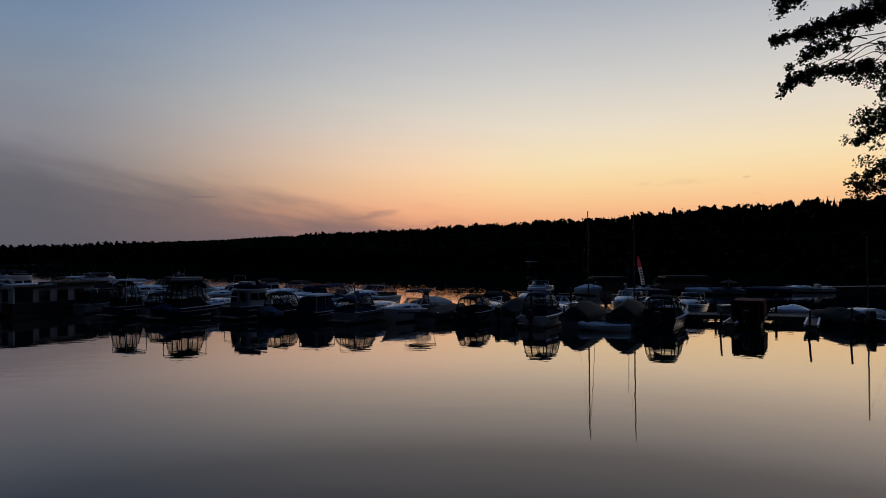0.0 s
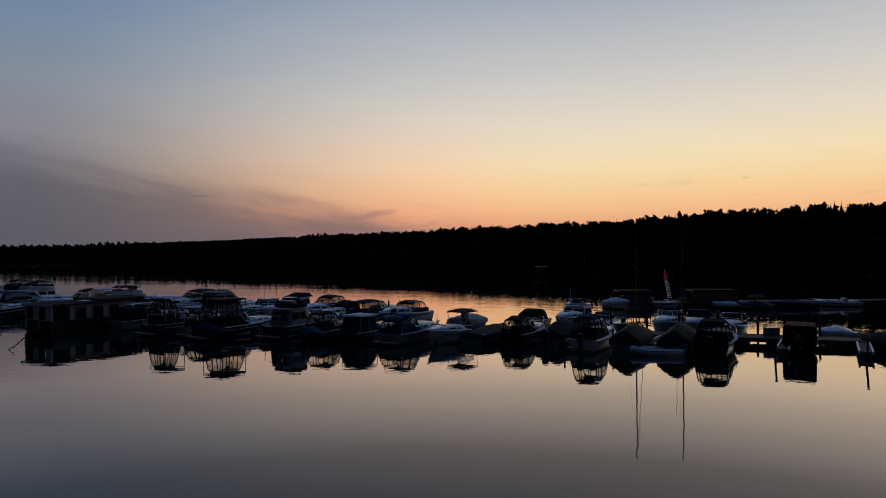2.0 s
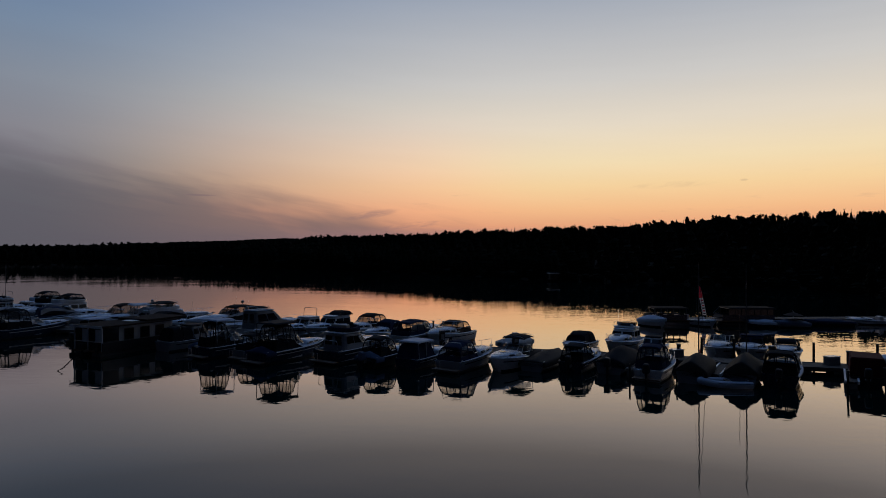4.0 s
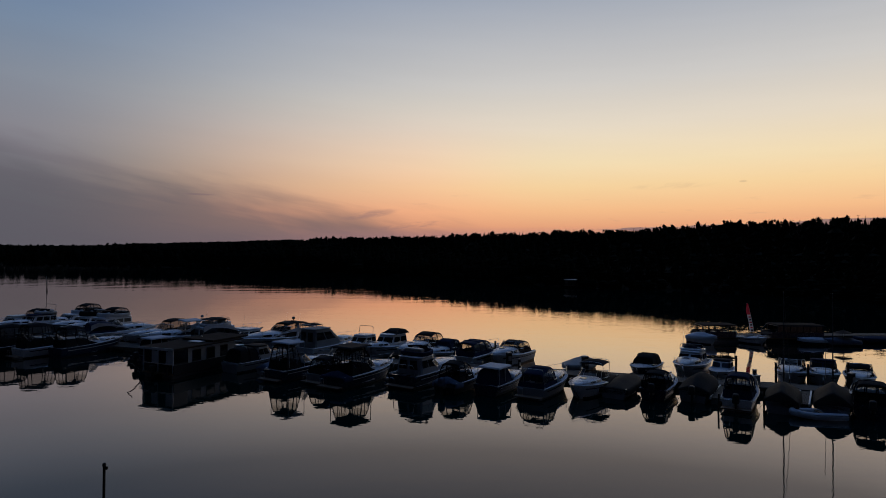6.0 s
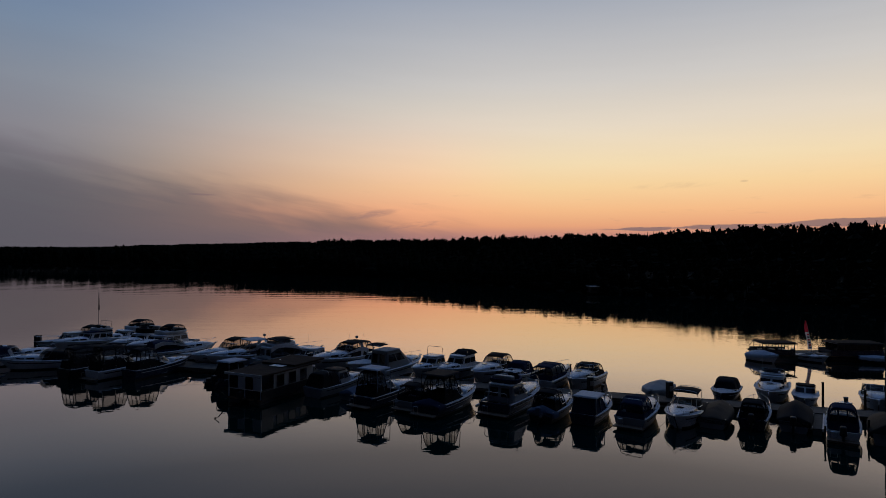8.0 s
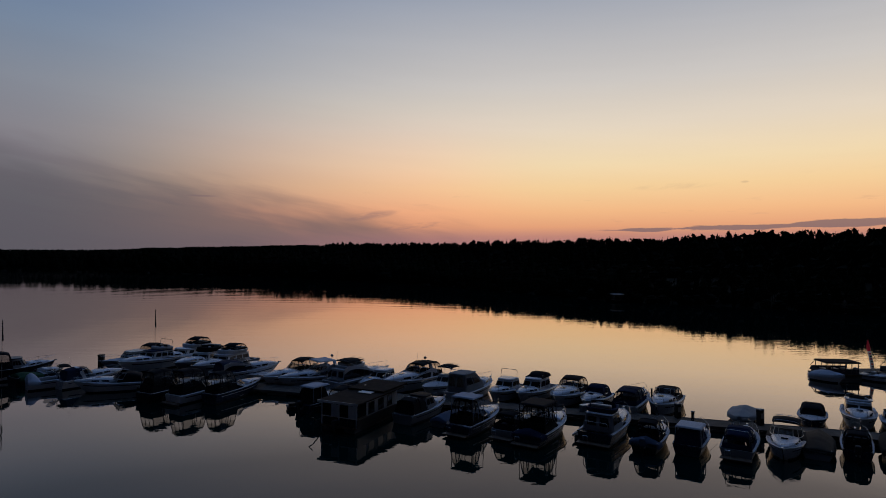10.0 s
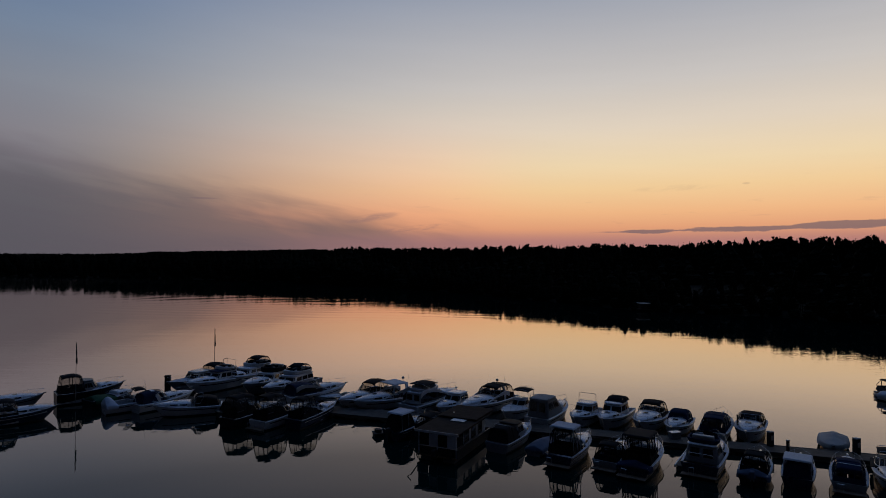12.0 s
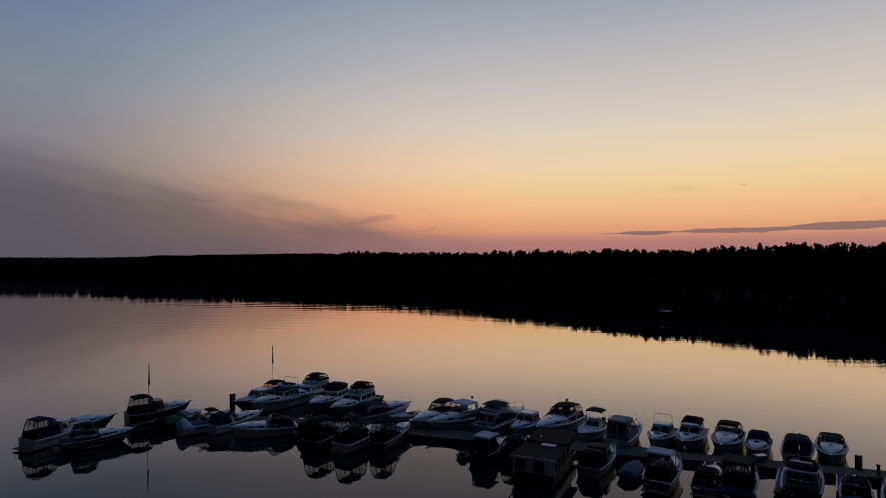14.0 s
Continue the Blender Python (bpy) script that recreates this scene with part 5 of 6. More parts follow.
        part("pane" if k in (1, 3) else "shutter", slab(0.045, 0.06, y0, y1, 1.1, 2.0), DARKGLASS if k in (1, 3) else HOUSEWALL, p)
    for s in (-1, 1):
        p = part("porch_side", slab(0.1, 1.44, s * (B / 2 - 0.1) - 0.02, s * (B / 2 - 0.1) + 0.02, 0.42, 1.1, 0.01), BLACKHULL, root)
        part("pane", slab(0.12, 1.42, s * (B / 2 - 0.1) - 0.008, s * (B / 2 - 0.1) + 0.008, 1.1, 2.1), DARKGLASS, p)
    part("porch_rail", slab(0.0, 0.09, -B / 2 + 0.05, B / 2 - 0.05, 1.04, 1.1, 0.01), WHITEPAINT, root)
    part("mooring_fender", tube([(-0.12, -1.2, 0.9), (-0.12, -1.2, 0.25)], 0.11, 7), RUBBER, root)
    part("boat_hook", tube([(-0.1, 1.5, 0.3), (-0.75, 1.8, 1.0), (-0.95, 2.0, 1.1), (-0.6, 1.95, 1.5)], 0.045, 5), RUBBER, root)
    o = part("outboard_motor", slab(-0.65, -0.2, -0.2, 0.2, 0.5, 1.0, 0.08), RUBBER, root)
    part("leg", slab(-0.5, -0.35, -0.05, 0.05, -0.3, 0.5), RUBBER, o)
    part("bracket", slab(-0.3, 0.0, -0.15, 0.15, 0.3, 0.5), ALU, o)
    for o in root.children:
        o.location.x -= L / 2
    return root


slope_hb = math.degrees(math.atan2(1, 0.31))
hx, hy = -33.65, 44.95
houseboat(hx + math.cos(math.radians(slope_hb - 8)) * 3.65, hy + math.sin(math.radians(slope_hb - 8)) * 3.65, slope_hb - 8)


# ---- inflatable dinghy ----
def dinghy(x, y, turn):
    root = thing("inflatable_dinghy", x, y, turn, "pale blue inflatable dinghy afloat beside a covered boat", "dinghy", "boats at the jetties")
    path = [(-1.35, 0.55, 0.2), (0.3, 0.57, 0.2), (0.9, 0.42, 0.24), (1.25, 0.18, 0.3), (1.33, 0, 0.32), (1.25, -0.18, 0.3), (0.9, -0.42, 0.24), (0.3, -0.57, 0.2), (-1.35, -0.55, 0.2)]
    part("tube", tube(path, 0.2, 9), CANVAS_PALE, root, smooth=True)
    part("floor", slab(-1.3, 1.0, -0.42, 0.42, 0.05, 0.1, 0.02), CANVAS_BLUE, root)
    part("thwart", slab(-0.3, -0.05, -0.5, 0.5, 0.3, 0.34, 0.01), TEAK, root)
    part("transom", slab(-1.2, -1.15, -0.42, 0.42, 0.08, 0.45, 0.01), GREYHULL, root)
    part("grab_line", tube([(a, b * 1.32, 0.3) for a, b, c in path], 0.012, 4), RUBBER, root)


dx, dy = 9.13, 34.41
dinghy(dx, dy + 0.3, 173)


# ---- fingers, poles and pedestals of the long jetty ----
def finger(x, length=4.4, width=0.62):
    y = dock_y(x) - 0.95
    f = thing("finger_pier", x, y, -123, "narrow finger pier with white side beams", "finger pier", "finger piers")
    first = part("board", slab(0.0, 0.125, -width / 2, width / 2, 0.36, 0.4), DECKWOOD, f)
    for i in range(1, int(length / 0.14)):
        b = new("board", first.data)
        b.parent, b.location = f, (i * 0.14, 0, 0)
    for s in (-1, 1):
        part("side_beam", slab(0, length, s * width / 2 - 0.05, s * width / 2 + 0.05, 0.28, 0.46, 0.01), WHITEPAINT, f, "white-painted side beam")
    part("float", slab(length - 0.9, length - 0.1, -width / 2 + 0.06, width / 2 - 0.06, -0.2, 0.3, 0.04), FLOAT, f)
    return f


for x in (22.3, 18.4, 11.6, 7.0, -0.8, -9.2):
    finger(x)
finger(-12.8, 5.8, 1.1)
finger(-18.2, 5.4, 0.7)


def pole(x, y, h, lean=0.0, r=0.06):
    p = thing("mooring_pole", x, y, random.uniform(0, 360), "thin dark timber mooring pole standing in the water", "mooring pole", "mooring poles")
    part("shaft", tube([(0, 0, -0.6), (lean * h, 0, h)], r, 7, r1=r * 0.85), PILEWOOD, p)
    part("cap", tube([(lean * h, 0, h), (lean * h, 0, h + 0.04)], r * 1.1, 7), RUBBER, p)


for x, y, h, lean in ((15.0, 33.0, 1.2, 0.08), (17.4, 33.3, 1.3, 0.06), (19.0, 31.6, 1.3, 0.1), (21.2, 31.6, 1.4, 0.08), (4.1, 36.1, 1.0, 0.05), (7.2, 36.8, 1.2, 0.06), (24.6, 31.0, 1.5, 0.08),
                      (9.2, 44.3, 1.9, 0.0), (11.4, 43.0, 1.65, 0.0), (13.7, 43.0, 1.55, 0.0), (16.3, 42.6, 1.75, 0.02), (-7.9, 51.3, 1.9, 0.0), (18.9, 42.2, 1.4, 0.0), (22.5, 41.0, 1.5, 0.0)):
    pole(x, y, h, lean, 0.09 if y > 40 else 0.06)


def pedestal(x, side=0.0, h=0.85, w=0.1):
    p = thing("power_pedestal", x, dock_y(x) + side, 17, "dark upright power pedestal on the jetty", "power pedestal", "power pedestals", z=0.45)
    part("post", slab(-w, w, -w, w, 0.0, h, 0.02), RUBBER, p)
    part("cap", slab(-w - 0.03, w + 0.03, -w - 0.03, w + 0.03, h, h + 0.08, 0.02, top=0.8), GREYHULL, p)
    part("socket_panel", slab(-w * 0.7, w * 0.7, -w - 0.015, -w, h * 0.45, h * 0.8, 0.005), ALU, p)


for x, side, h, w in ((9.4, 0.6, 0.85, 0.1), (19.2, 0.6, 0.85, 0.1), (-1.6, 0.6, 1.15, 0.2), (-7.15, 0.7, 1.1, 0.19), (-6.5, -0.4, 0.8, 0.09), (14.9, 0.5, 1.0, 0.16)):
    pedestal(x, side, h, w)


def dock_box(x):
    p = thing("dock_box", x, dock_y(x) + 0.45, 17, "low grey storage box on the jetty", "storage box", "storage boxes", z=0.45)
    part("body", slab(-0.45, 0.45, -0.25, 0.25, 0.0, 0.5, 0.03), GREYHULL, p)
    part("lid", slab(-0.48, 0.48, -0.28, 0.28, 0.5, 0.56, 0.02), GELCOAT, p)


for x in (9.2, 18.2, -14.0, -31.0):
    dock_box(x)


dolphin = thing("mooring_dolphin", -64.72, 67.92, 12, "square dark timber mooring dolphin standing by the yachts", "mooring dolphin")
for dx in (-0.16, 0.16):
    for dy in (-0.14, 0.14):
        part("corner_post", slab(dx - 0.13, dx + 0.13, dy - 0.12, dy + 0.12, -0.6, 1.8, 0.03), PILEWOOD, dolphin)
part("head", slab(-0.32, 0.32, -0.29, 0.29, 1.8, 1.92, 0.02), PILEWOOD, dolphin)


# ---- flags on poles ----
def flag_pole(x, y, base, h, cloth, length, label):
    f = thing("flag_pole", x, y, 0, label, "flag pole", z=base)
    part("pole", tube([(0, 0, 0), (0, 0, h)], 0.035, 6, r1=0.02), ALU, f)
    rings = []
    for k in range(9):
        z = h - 0.08 - length * k / 8
        w = 0.05 + 0.17 * k / 8 + 0.02 * math.sin(k * 2.0)
        rings.append([(0.03 - w * 0.4, 0.03, z), (0.0, 0.09 * math.sin(k * 1.7) + 0.05, z - 0.02), (0.03 + w * 0.6, 0.03 * math.cos(k * 2.1), z - 0.05)])
    part("flag", loft(rings, caps=False), cloth, f, "furled flag hanging limp")


flag_pole(-71.05, 61.15, 0.5, 6.1, DARKFLAG, 2.1, "pole with a limp dark flag by the steel cruiser")
flag_pole(-62.44, 75.82, 0.2, 6.2, DARKFLAG, 2.2, "tall pole with a limp dark flag behind the moored yachts")


def banner(x, y):
    b = thing("feather_banner", x, y, 0, "tall feather banner, red above pale lettering, on the far jetty", "banner", z=0.45)
    edge = [(0.0, 0.0, 0.0), (-0.2, 0, 1.2), (-0.45, 0, 2.4), (-0.62, 0, 3.1), (-0.8, 0, 3.55), (-0.95, 0, 3.68)]
    part("pole", tube(edge, 0.02, 5), ALU, b)

    def cloth(z0, z1, n=8):
        rings = []
        for k in range(n + 1):
            z = z0 + (z1 - z0) * k / n
            x0 = -0.185 * z - 0.1 * max(0, z - 2.8) ** 1.4
            w = 0.4 if z < 2.9 else 0.4 - 0.38 * (z - 2.9) ** 1.2
            rings.append([(x0 - w, 0.05 * math.sin(z * 3), z), (x0 - w / 2, -0.04 * math.sin(z * 2.3), z + 0.02), (x0, 0, z + 0.03)])
        return loft(rings, caps=False)
    part("red_cloth", cloth(2.4, 3.66), REDFLAG, b, "red cloth")
    part("pale_cloth", cloth(0.5, 2.39), PALEFLAG, b, "pale cloth")
    for k in range(6):
        z = 0.62 + k * 0.29
        part("lettering_bar", slab(-0.33 - 0.185 * z, -0.08 - 0.185 * z, -0.075, -0.065, z, z + 0.16), REDFLAG if k % 2 else DARKFLAG, b)
    part("foot", slab(-0.3, 0.3, -0.3, 0.3, 0.0, 0.05, 0.01), RUBBER, b)


banner(22.10, 66.40)


# ---- boats at the far jetty ----
def party_barge(x, y, turn, L, B, roof_z, label, hull=ALU, smoked=False):
    root = thing("pontoon_boat", x, y, turn, label, "pontoon boat", "boats at the far jetty")
    for s in (-1, 1):
        part("pontoon", tube([(0, s * B * 0.36, 0.12), (L * 0.9, s * B * 0.36, 0.12), (L, s * B * 0.36, 0.3)], 0.32, 9), hull, root, smooth=True)
    part("deck", slab(0, L, -B / 2, B / 2, 0.42, 0.55, 0.02), TEAK, root)
    n = max(3, int(L / 0.8))
    for s in (-1, 1):
        part("side_panel", slab(0.3, L - 0.4, s * B / 2 - 0.03, s * B / 2 + 0.03, 0.55, 1.15, 0.01), NAVY, root)
        for k in range(n + 1):
            xx = 0.35 + (L * 0.82 - 0.35) * k / n
            part("roof_post", tube([(xx, s * (B / 2 - 0.08), 0.55), (xx, s * (B / 2 - 0.1), roof_z)], 0.045, 5), BLACKHULL, root)
        for k in range(n if smoked else 0):
            x0, x1 = 0.4 + (L * 0.82 - 0.35) * k / n, 0.3 + (L * 0.82 - 0.35) * (k + 1) / n
            part("smoked_window", slab(x0, x1, s * (B / 2 - 0.09) - 0.006, s * (B / 2 - 0.09) + 0.006, 1.16, roof_z - 0.02), DARKGLASS, root)
    part("roof", slab(0.1, L * 0.84, -B / 2 - 0.1, B / 2 + 0.1, roof_z, roof_z + 0.15, 0.04, top=0.96), ROOFFELT, root)
    part("roof_edge", tube([(0.1, -B / 2 - 0.1, roof_z + 0.02), (L * 0.84, -B / 2 - 0.1, roof_z + 0.02), (L * 0.84, B / 2 + 0.1, roof_z + 0.02), (0.1, B / 2 + 0.1, roof_z + 0.02), (0.1, -B / 2 - 0.1, roof_z + 0.02)], 0.025, 4), BLACKHULL, root)
    part("windscreen_bar", tube([(L * 0.84, -B / 2 + 0.1, roof_z), (L * 0.95, -B / 2 + 0.1, 1.15)], 0.03, 5), BLACKHULL, root)
    for k in range(3):
        part("seat", slab(0.6 + k * L * 0.25, 1.1 + k * L * 0.25, -B / 2 + 0.1, B / 2 - 0.1, 0.55, 1.0, 0.05), SEAT, root)
    nose = [[(L * 0.9 + 0.5 * k, s * (B / 2 - 0.05) * (1 - 0.35 * k * k), z) for s in (-1, -0.5, 0, 0.5, 1)] for k in (0, 0.5, 1.0) for z in (1.1 - 0.3 * k,)]
    part("bow_cover", loft(nose, caps=False), CANVAS_BLACK, root)
    part("helm", slab(L * 0.66, L * 0.72, 0.1, 0.7, 0.55, 1.35, 0.04), BLACKHULL, root)
    for o in root.children:
        o.location.x -= L / 2
    return root


def far_boat(x, y, turn, L, B, F, label, **kw):
    b = boat(x, y, turn, L, B, F, label, **kw)
    return tagged(b, group="boats at the far jetty")


party_barge(17.32, 66.00, 176, 4.5, 2.3, 1.75, "dark roofed pontoon boat with open sides at the far jetty")
party_barge(25.67, 65.60, 176, 6.1, 2.5, 1.8, "long dark roofed pontoon boat with smoked side windows", hull=BLACKHULL, smoked=True)
far_boat(15.38, 64.00, -60, 3.2, 1.8, 0.7, "small white boat under a pale cover", cover=(0.0, 0.97, 1.15, CANVAS_PALE, 0.45), railing=0)
far_boat(20.66, 64.20, -62, 3.4, 1.7, 0.6, "small white boat with a pale outboard beside the banner", railing=0.25, motor=GREYHULL)
far_boat(26.88, 63.60, 178, 3.4, 1.6, 0.5, "low dark boat under a pale blue cover", paint=NAVY, cover=(0.0, 0.97, 0.75, CANVAS_PALE, 0.5), railing=0)
um = far_boat(29.31, 63.00, 178, 3.6, 1.6, 0.5, "low pale boat with a small folded parasol", paint=GREYHULL, railing=0, cover=(0.0, 0.97, 0.85, CANVAS_BLUE, 0.5))
part("parasol_pole", tube([(-0.3, 0, 0.6), (-0.3, 0, 1.75)], 0.025, 5), ALU, um)
part("parasol", disc(0.95, 0.05, 1.3, 1.62, 8, x=-0.3), CANVAS_BROWN, um)
far_boat(34.44, 65.00, 176, 5.0, 1.8, 0.45, "low dark boat under a flat cover", paint=NAVY, cover=(0.0, 0.97, 0.7, CANVAS_NAVY, 0.5), railing=0)
far_boat(39.99, 66.00, 176, 4.6, 1.8, 0.45, "low white open boat with slim sheer stripe", railing=0.2, coach=(0.55, 0.95, 0.2))
far_boat(40.04, 66.50, 176, 5.0, 1.8, 0.45, "low white open boat moored stern to the bank", railing=0.2, coach=(0.55, 0.95, 0.2))

# ---- right-hand end of the long jetty ----
boat(23.40, 35.90, 95, 4.2, 1.6, 0.55, "dark covered boat with outboard near the jetty's end", paint=BLACKHULL, cover=(0.05, 0.95, 1.05, CANVAS_BLACK, 0.4), railing=0, motor=RUBBER, stripe=False)
boat(24.69, 34.90, 95, 5.2, 1.9, 0.65, "small sailing boat with bare mast", name="sailing_boat", category="sailboat", paint=GREYHULL, coach=(0.45, 0.9, 0.35), railing=0, pole=(0.55, 5.4))
boat(23.80, 41.40, 177, 2.8, 1.4, 0.4, "low white boat with small peaked white cover", cover=(0.1, 0.9, 0.75, GELCOAT, 0.5), railing=0, stripe=False)

# tender among the cruisers
boat(-58.30, 58.40, 201, 6.4, 2.5, 0.85, "long white sports boat with black cockpit hood", paint=GELCOAT, coach=(0.45, 0.97, 0.4), ws=(0.5, 0.6), can=(0.05, 0.4, 1.5, 1.7, CANVAS_BLACK, "dark"), frame=(0.42, 0.8, 1.75), railing=0.3)
fp = thing("floating_platform", -38.70, 51.60, 20, "small dark floating work platform at the jetty", "platform")
part("deck", slab(-0.6, 0.6, -0.5, 0.5, 0.2, 0.3, 0.02), DECKWOOD, fp)
part("float", slab(-0.55, 0.55, -0.45, 0.45, -0.15, 0.2, 0.05), RUBBER, fp)
part("crate", slab(-0.4, 0.1, -0.3, 0.3, 0.3, 0.55, 0.02), PILEWOOD, fp)
boat(-44.55, 64.14, 215, 4.4, 1.7, 0.55, "small white tender between the big cruisers", railing=0.2)
boat(-53.20, 58.70, 57, 4.6, 1.9, 0.6, "low dark tender with black hood", paint=BLACKHULL, can=(0.1, 0.6, 1.4, 1.4, CANVAS_BLACK, "dark"), railing=0, stripe=False)


# ---- lone post in the foreground ----
lp = thing("lamp_post", -19.23, 12.39, 0, "slim dark post with a small cap, standing off the bank", "post")
part("shaft", tube([(0, 0, -0.5), (0, 0, 4.94)], 0.03, 8, r1=0.027), PILEWOOD, lp)
part("cap", disc(0.04, 0.03, 4.94 - 0.02, 4.94 + 0.04, 8), RUBBER, lp)
part("bracket", slab(0.02, 0.07, -0.02, 0.02, 4.94 - 0.09, 4.94 - 0.03, 0.005), RUBBER, lp)


# ---- small things on the far shore ----
def boathouse(x, y, turn):
    h = thing("boathouse", x, y, turn, "small dark boathouse with pale flat roof on the far shore", "boathouse")
    for px in (-1.3, 2.9):
        for py in (-1.2, 1.2):
            part("stilt", tube([(px, py, -0.8), (px, py, 0.7)], 0.12, 6), PILEWOOD, h)
    part("platform", slab(-1.6, 3.2, -1.6, 1.6, 0.6, 0.8), DECKWOOD, h)
    part("wall", slab(-1.3, 1.3, -1.2, 1.2, 0.8, 2.3), PILEWOOD, h)
    part("door", slab(-0.6, 0.2, -1.23, -1.2, 0.8, 2.1), PILEWOOD, h)
    part("roof", slab(-1.5, 1.5, -1.6, 1.6, 2.3, 2.42, 0.03), WHITEPAINT, h)
    part("locker", slab(2.0, 2.9, -0.6, 0.6, 0.8, 1.9, 0.03), PILEWOOD, h)
    part("locker_lid", slab(1.95, 2.95, -0.65, 0.65, 1.9, 1.98, 0.02), WHITEPAINT, h)


boathouse(25.20, 176.00, 10)


def shore_boat(x, y, L):
    boat(x, y, 175 + random.uniform(-8, 8), L, 2.6, 0.9, "small white boat moored at the distant shore", house=(0.25, 0.65, 2.0, 3, 0.85, GELCOAT, GELCOAT), railing=0, stripe=False)


for x, y in (-428.03, 534.26), (-368.16, 511.93), (-395.06, 526.67), (-115.39, 400.26):
    shore_boat(x * 0.975, y * 0.975, 8.5)


# ---- overhanging tree on the near bank ----
def leaf_cloud(rng, blobs, size):
    """Many small pointed leaves round each twig end."""
    out = []
    for (x, y, z), r, n in blobs:
        d = rng.normal(size=(n, 3))
        d /= np.linalg.norm(d, axis=1)[:, None]
        c = np.array((x, y, z)) + d * r * rng.uniform(0.15, 1.0, (n, 1)) ** 0.6
        a = rng.normal(size=(n, 3))
        a /= np.linalg.norm(a, axis=1)[:, None]
        b = np.cross(a, rng.normal(size=(n, 3)))
        b /= np.linalg.norm(b, axis=1)[:, None]
        ln = size * rng.uniform(0.7, 1.3, (n, 1))
        tip, tail, l, rr = c + a * ln * 0.5, c - a * ln * 0.5, c + b * ln * 0.36, c - b * ln * 0.36
        out += [np.stack([tip, l, tail], 1), np.stack([tip, tail, rr], 1)]
    return np.concatenate(out)


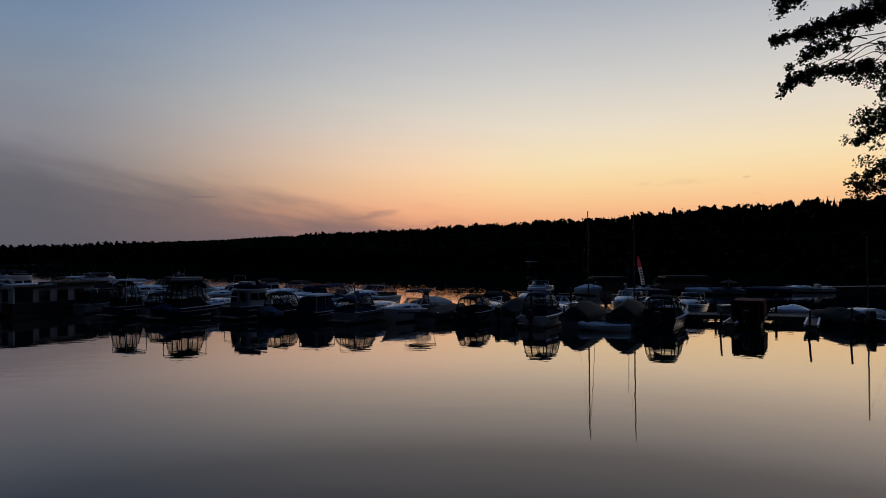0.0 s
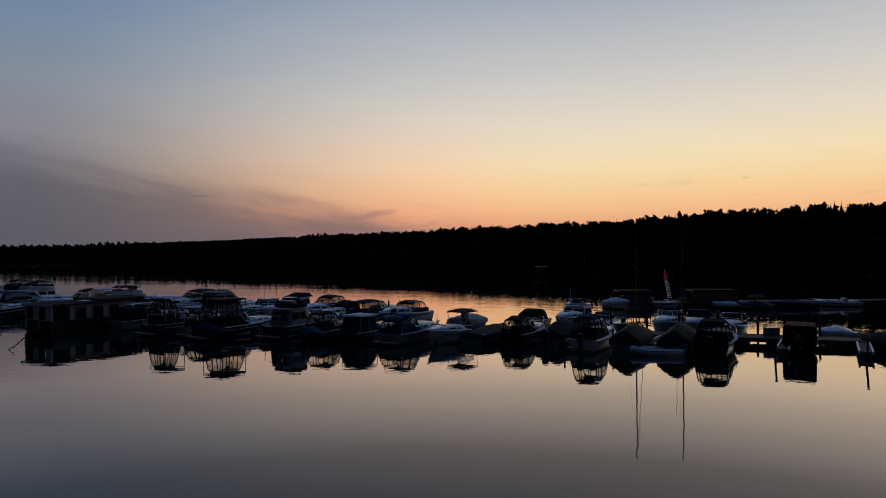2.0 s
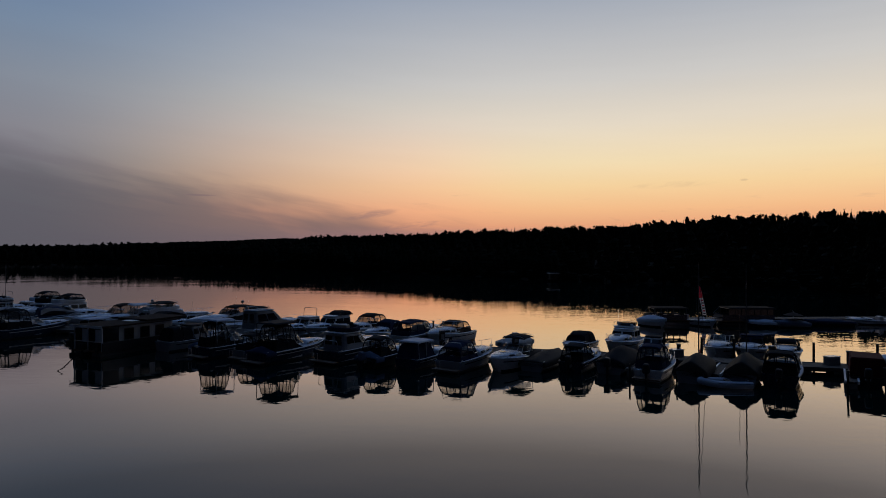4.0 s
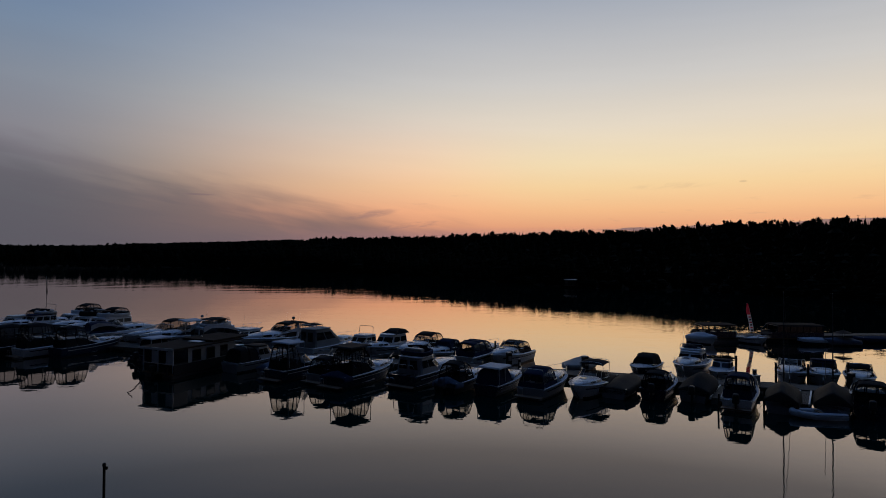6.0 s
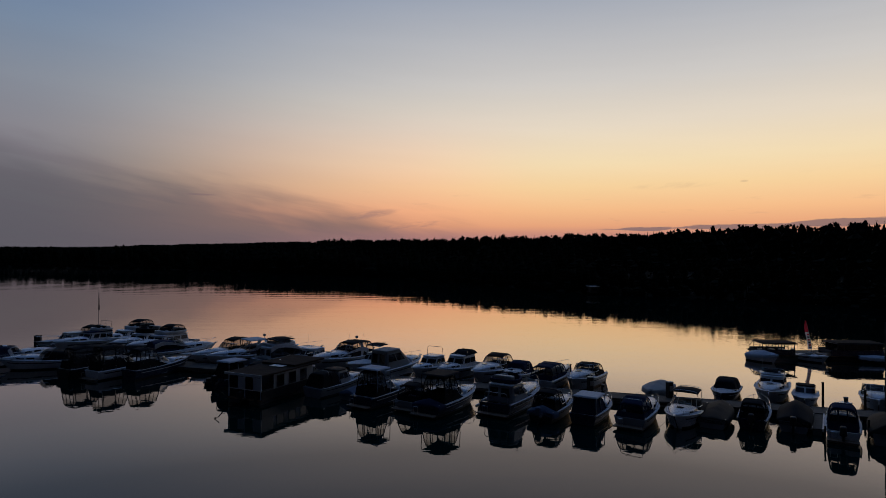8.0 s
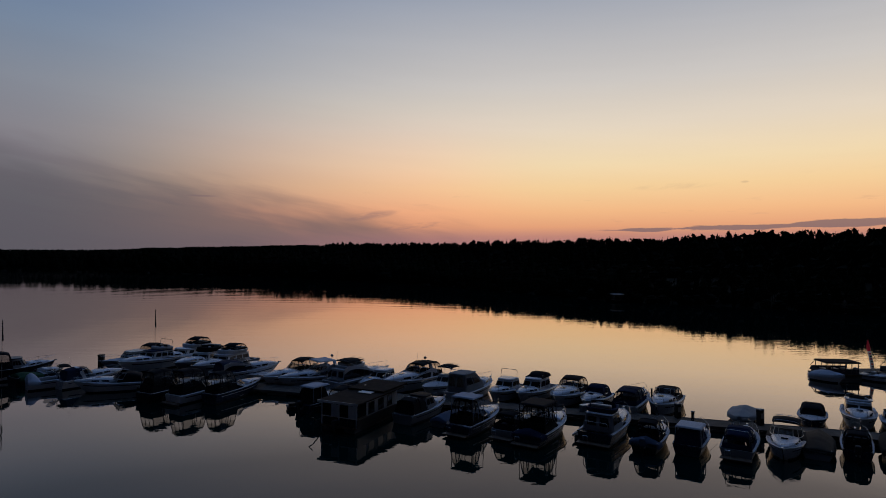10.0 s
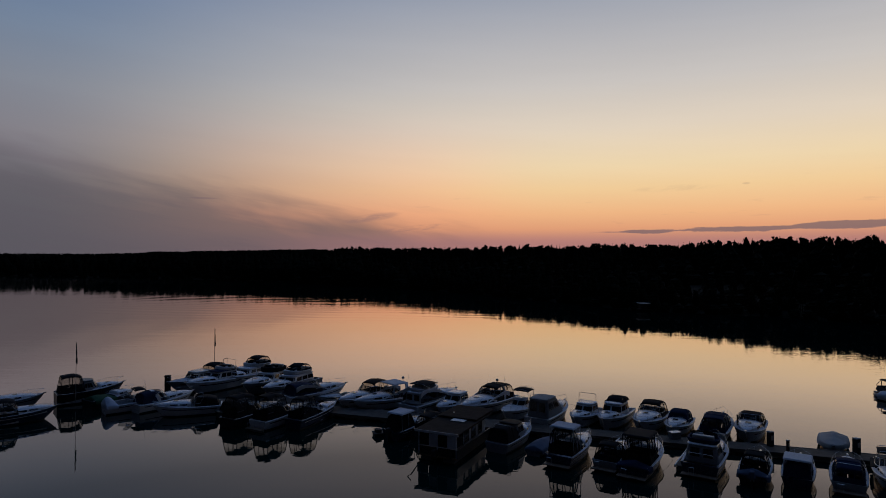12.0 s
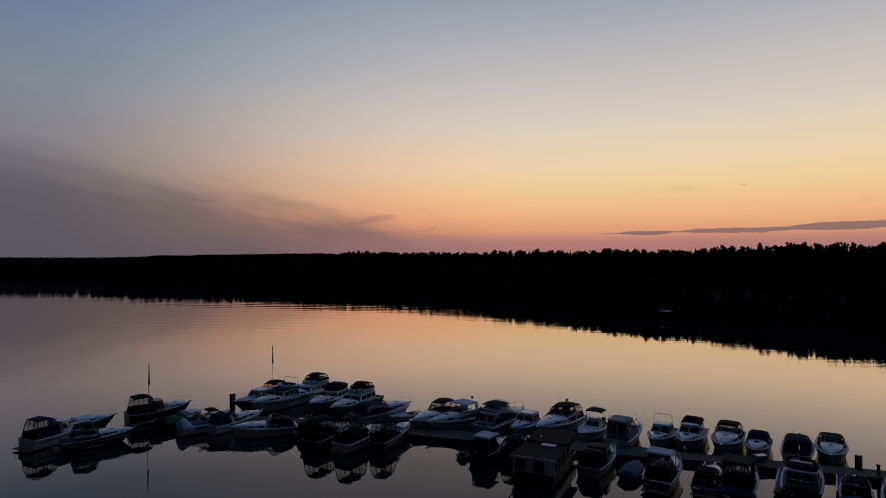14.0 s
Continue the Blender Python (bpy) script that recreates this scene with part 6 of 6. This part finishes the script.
def bank_tree():
    rng = np.random.default_rng(11)
    root = thing("alder_tree", 9.4, 6.2, 0, "dark leafy alder reaching over the water from the bank", "tree")
    part("trunk", tube([(0, 0, 0), (0.1, 0.0, 2), (-0.05, 0.1, 4.5), (0.1, 0.2, 7.0), (0.0, 0.2, 9.5), (0.1, 0.1, 12)], 0.24, 9, r1=0.05), BARK, root)
    blobs = []

    def limb(start, end, spread, blob_r, n, bare=0.25):
        s, e = Vector(start), Vector(end)
        way = [s] + [s.lerp(e, k / 6) + Vector((0, 0, 0.08 * math.sin(3.14 * k / 6))) + Vector(rng.normal(size=3) * 0.035) for k in range(1, 6)] + [e]
        bm = tube(way, 0.009, 6, r1=0.003)
        for k in range(n):
            t = bare + (1 - bare) * (k + 0.5) / n
            p = s.lerp(e, t) + Vector(rng.normal(size=3) * spread) + Vector((0, 0, 0.04 * math.sin(3.14 * t)))
            base = s.lerp(e, max(0, t - 0.12)) + Vector((0, 0, 0.06 * math.sin(3.14 * t)))
            tube([base, p], 0.005, 4, bm, r1=0.002)
            blobs.append((p, blob_r * rng.uniform(0.6, 1.25), int(72 * rng.uniform(0.5, 1.3))))
        part("limb", bm, BARK, root)
    limb((-2.78, 1.80, 8.74), (-5.28, 1.80, 8.17), 0.05, 0.10, 14, 0.72)
    limb((-3.60, 1.80, 8.55), (-5.10, 1.80, 8.07), 0.06, 0.10, 14, 0.45)
    limb((-2.78, 1.80, 8.59), (-4.75, 1.80, 8.25), 0.10, 0.12, 16, 0.40)
    limb((-4.22, 1.80, 8.22), (-4.94, 1.80, 7.71), 0.09, 0.12, 12, 0.60)
    limb((-4.44, 1.80, 8.15), (-4.81, 1.80, 7.64), 0.07, 0.10, 8, 0.60)
    limb((-2.94, 1.80, 7.79), (-5.05, 1.80, 7.18), 0.04, 0.08, 30, 0.40)
    limb((-3.55, 1.80, 7.63), (-4.65, 1.80, 7.27), 0.06, 0.09, 26, 0.1)
    limb((-3.20, 1.80, 7.73), (-4.27, 1.80, 7.37), 0.07, 0.11, 30, 0.1)
    limb((-2.79, 1.80, 7.83), (-3.93, 1.80, 7.54), 0.09, 0.11, 26, 0.20)
    limb((-2.64, 1.80, 7.90), (-3.70, 1.80, 7.72), 0.09, 0.11, 16, 0.20)
    limb((-2.95, 1.80, 7.45), (-4.73, 1.80, 6.95), 0.05, 0.08, 9, 0.75)
    limb((-3.75, 1.80, 7.24), (-4.46, 1.80, 7.07), 0.05, 0.08, 11, 0.3)
    limb((-3.25, 1.80, 7.30), (-4.93, 1.80, 6.58), 0.03, 0.08, 11, 0.80)
    limb((-3.25, 1.80, 7.23), (-4.71, 1.80, 6.67), 0.05, 0.08, 10, 0.80)
    limb((-3.25, 1.80, 7.23), (-4.55, 1.80, 6.77), 0.05, 0.07, 6, 0.85)
    limb((-2.95, 1.80, 7.15), (-4.31, 1.80, 6.74), 0.05, 0.08, 10, 0.78)
    limb((-2.88, 1.80, 7.11), (-4.09, 1.80, 6.78), 0.05, 0.09, 12, 0.70)
    limb((-2.88, 1.80, 7.03), (-3.86, 1.80, 6.76), 0.06, 0.10, 14, 0.60)
    limb((-2.80, 1.80, 6.96), (-3.68, 1.80, 6.62), 0.05, 0.09, 10, 0.50)
    limb((-2.50, 1.80, 7.30), (-3.54, 1.80, 7.12), 0.06, 0.10, 8, 0.50)
    limb((-2.51, 1.80, 6.84), (-3.55, 1.80, 6.43), 0.05, 0.10, 10, 0.50)
    limb((-2.51, 1.80, 6.46), (-4.01, 1.80, 5.85), 0.05, 0.09, 18, 0.50)
    limb((-2.51, 1.80, 6.39), (-3.91, 1.80, 6.13), 0.08, 0.11, 20, 0.45)
    limb((-2.52, 1.80, 6.23), (-3.72, 1.80, 5.98), 0.10, 0.13, 20, 0.30)
    limb((-2.52, 1.80, 6.23), (-3.64, 1.80, 6.24), 0.08, 0.11, 14, 0.30)
    limb((-2.37, 1.80, 5.78), (-4.02, 1.80, 5.33), 0.04, 0.08, 8, 0.70)
    limb((-2.38, 1.80, 5.67), (-3.81, 1.80, 5.47), 0.08, 0.11, 18, 0.40)
    limb((-2.38, 1.80, 5.48), (-3.95, 1.80, 5.17), 0.05, 0.10, 18, 0.40)
    limb((-2.38, 1.80, 5.40), (-3.70, 1.80, 5.28), 0.10, 0.13, 22, 0.30)
    crown = triangles_object("crown", leaf_cloud(rng, blobs, 0.037), LEAFMAT)
    crown.parent = root


bank_tree()
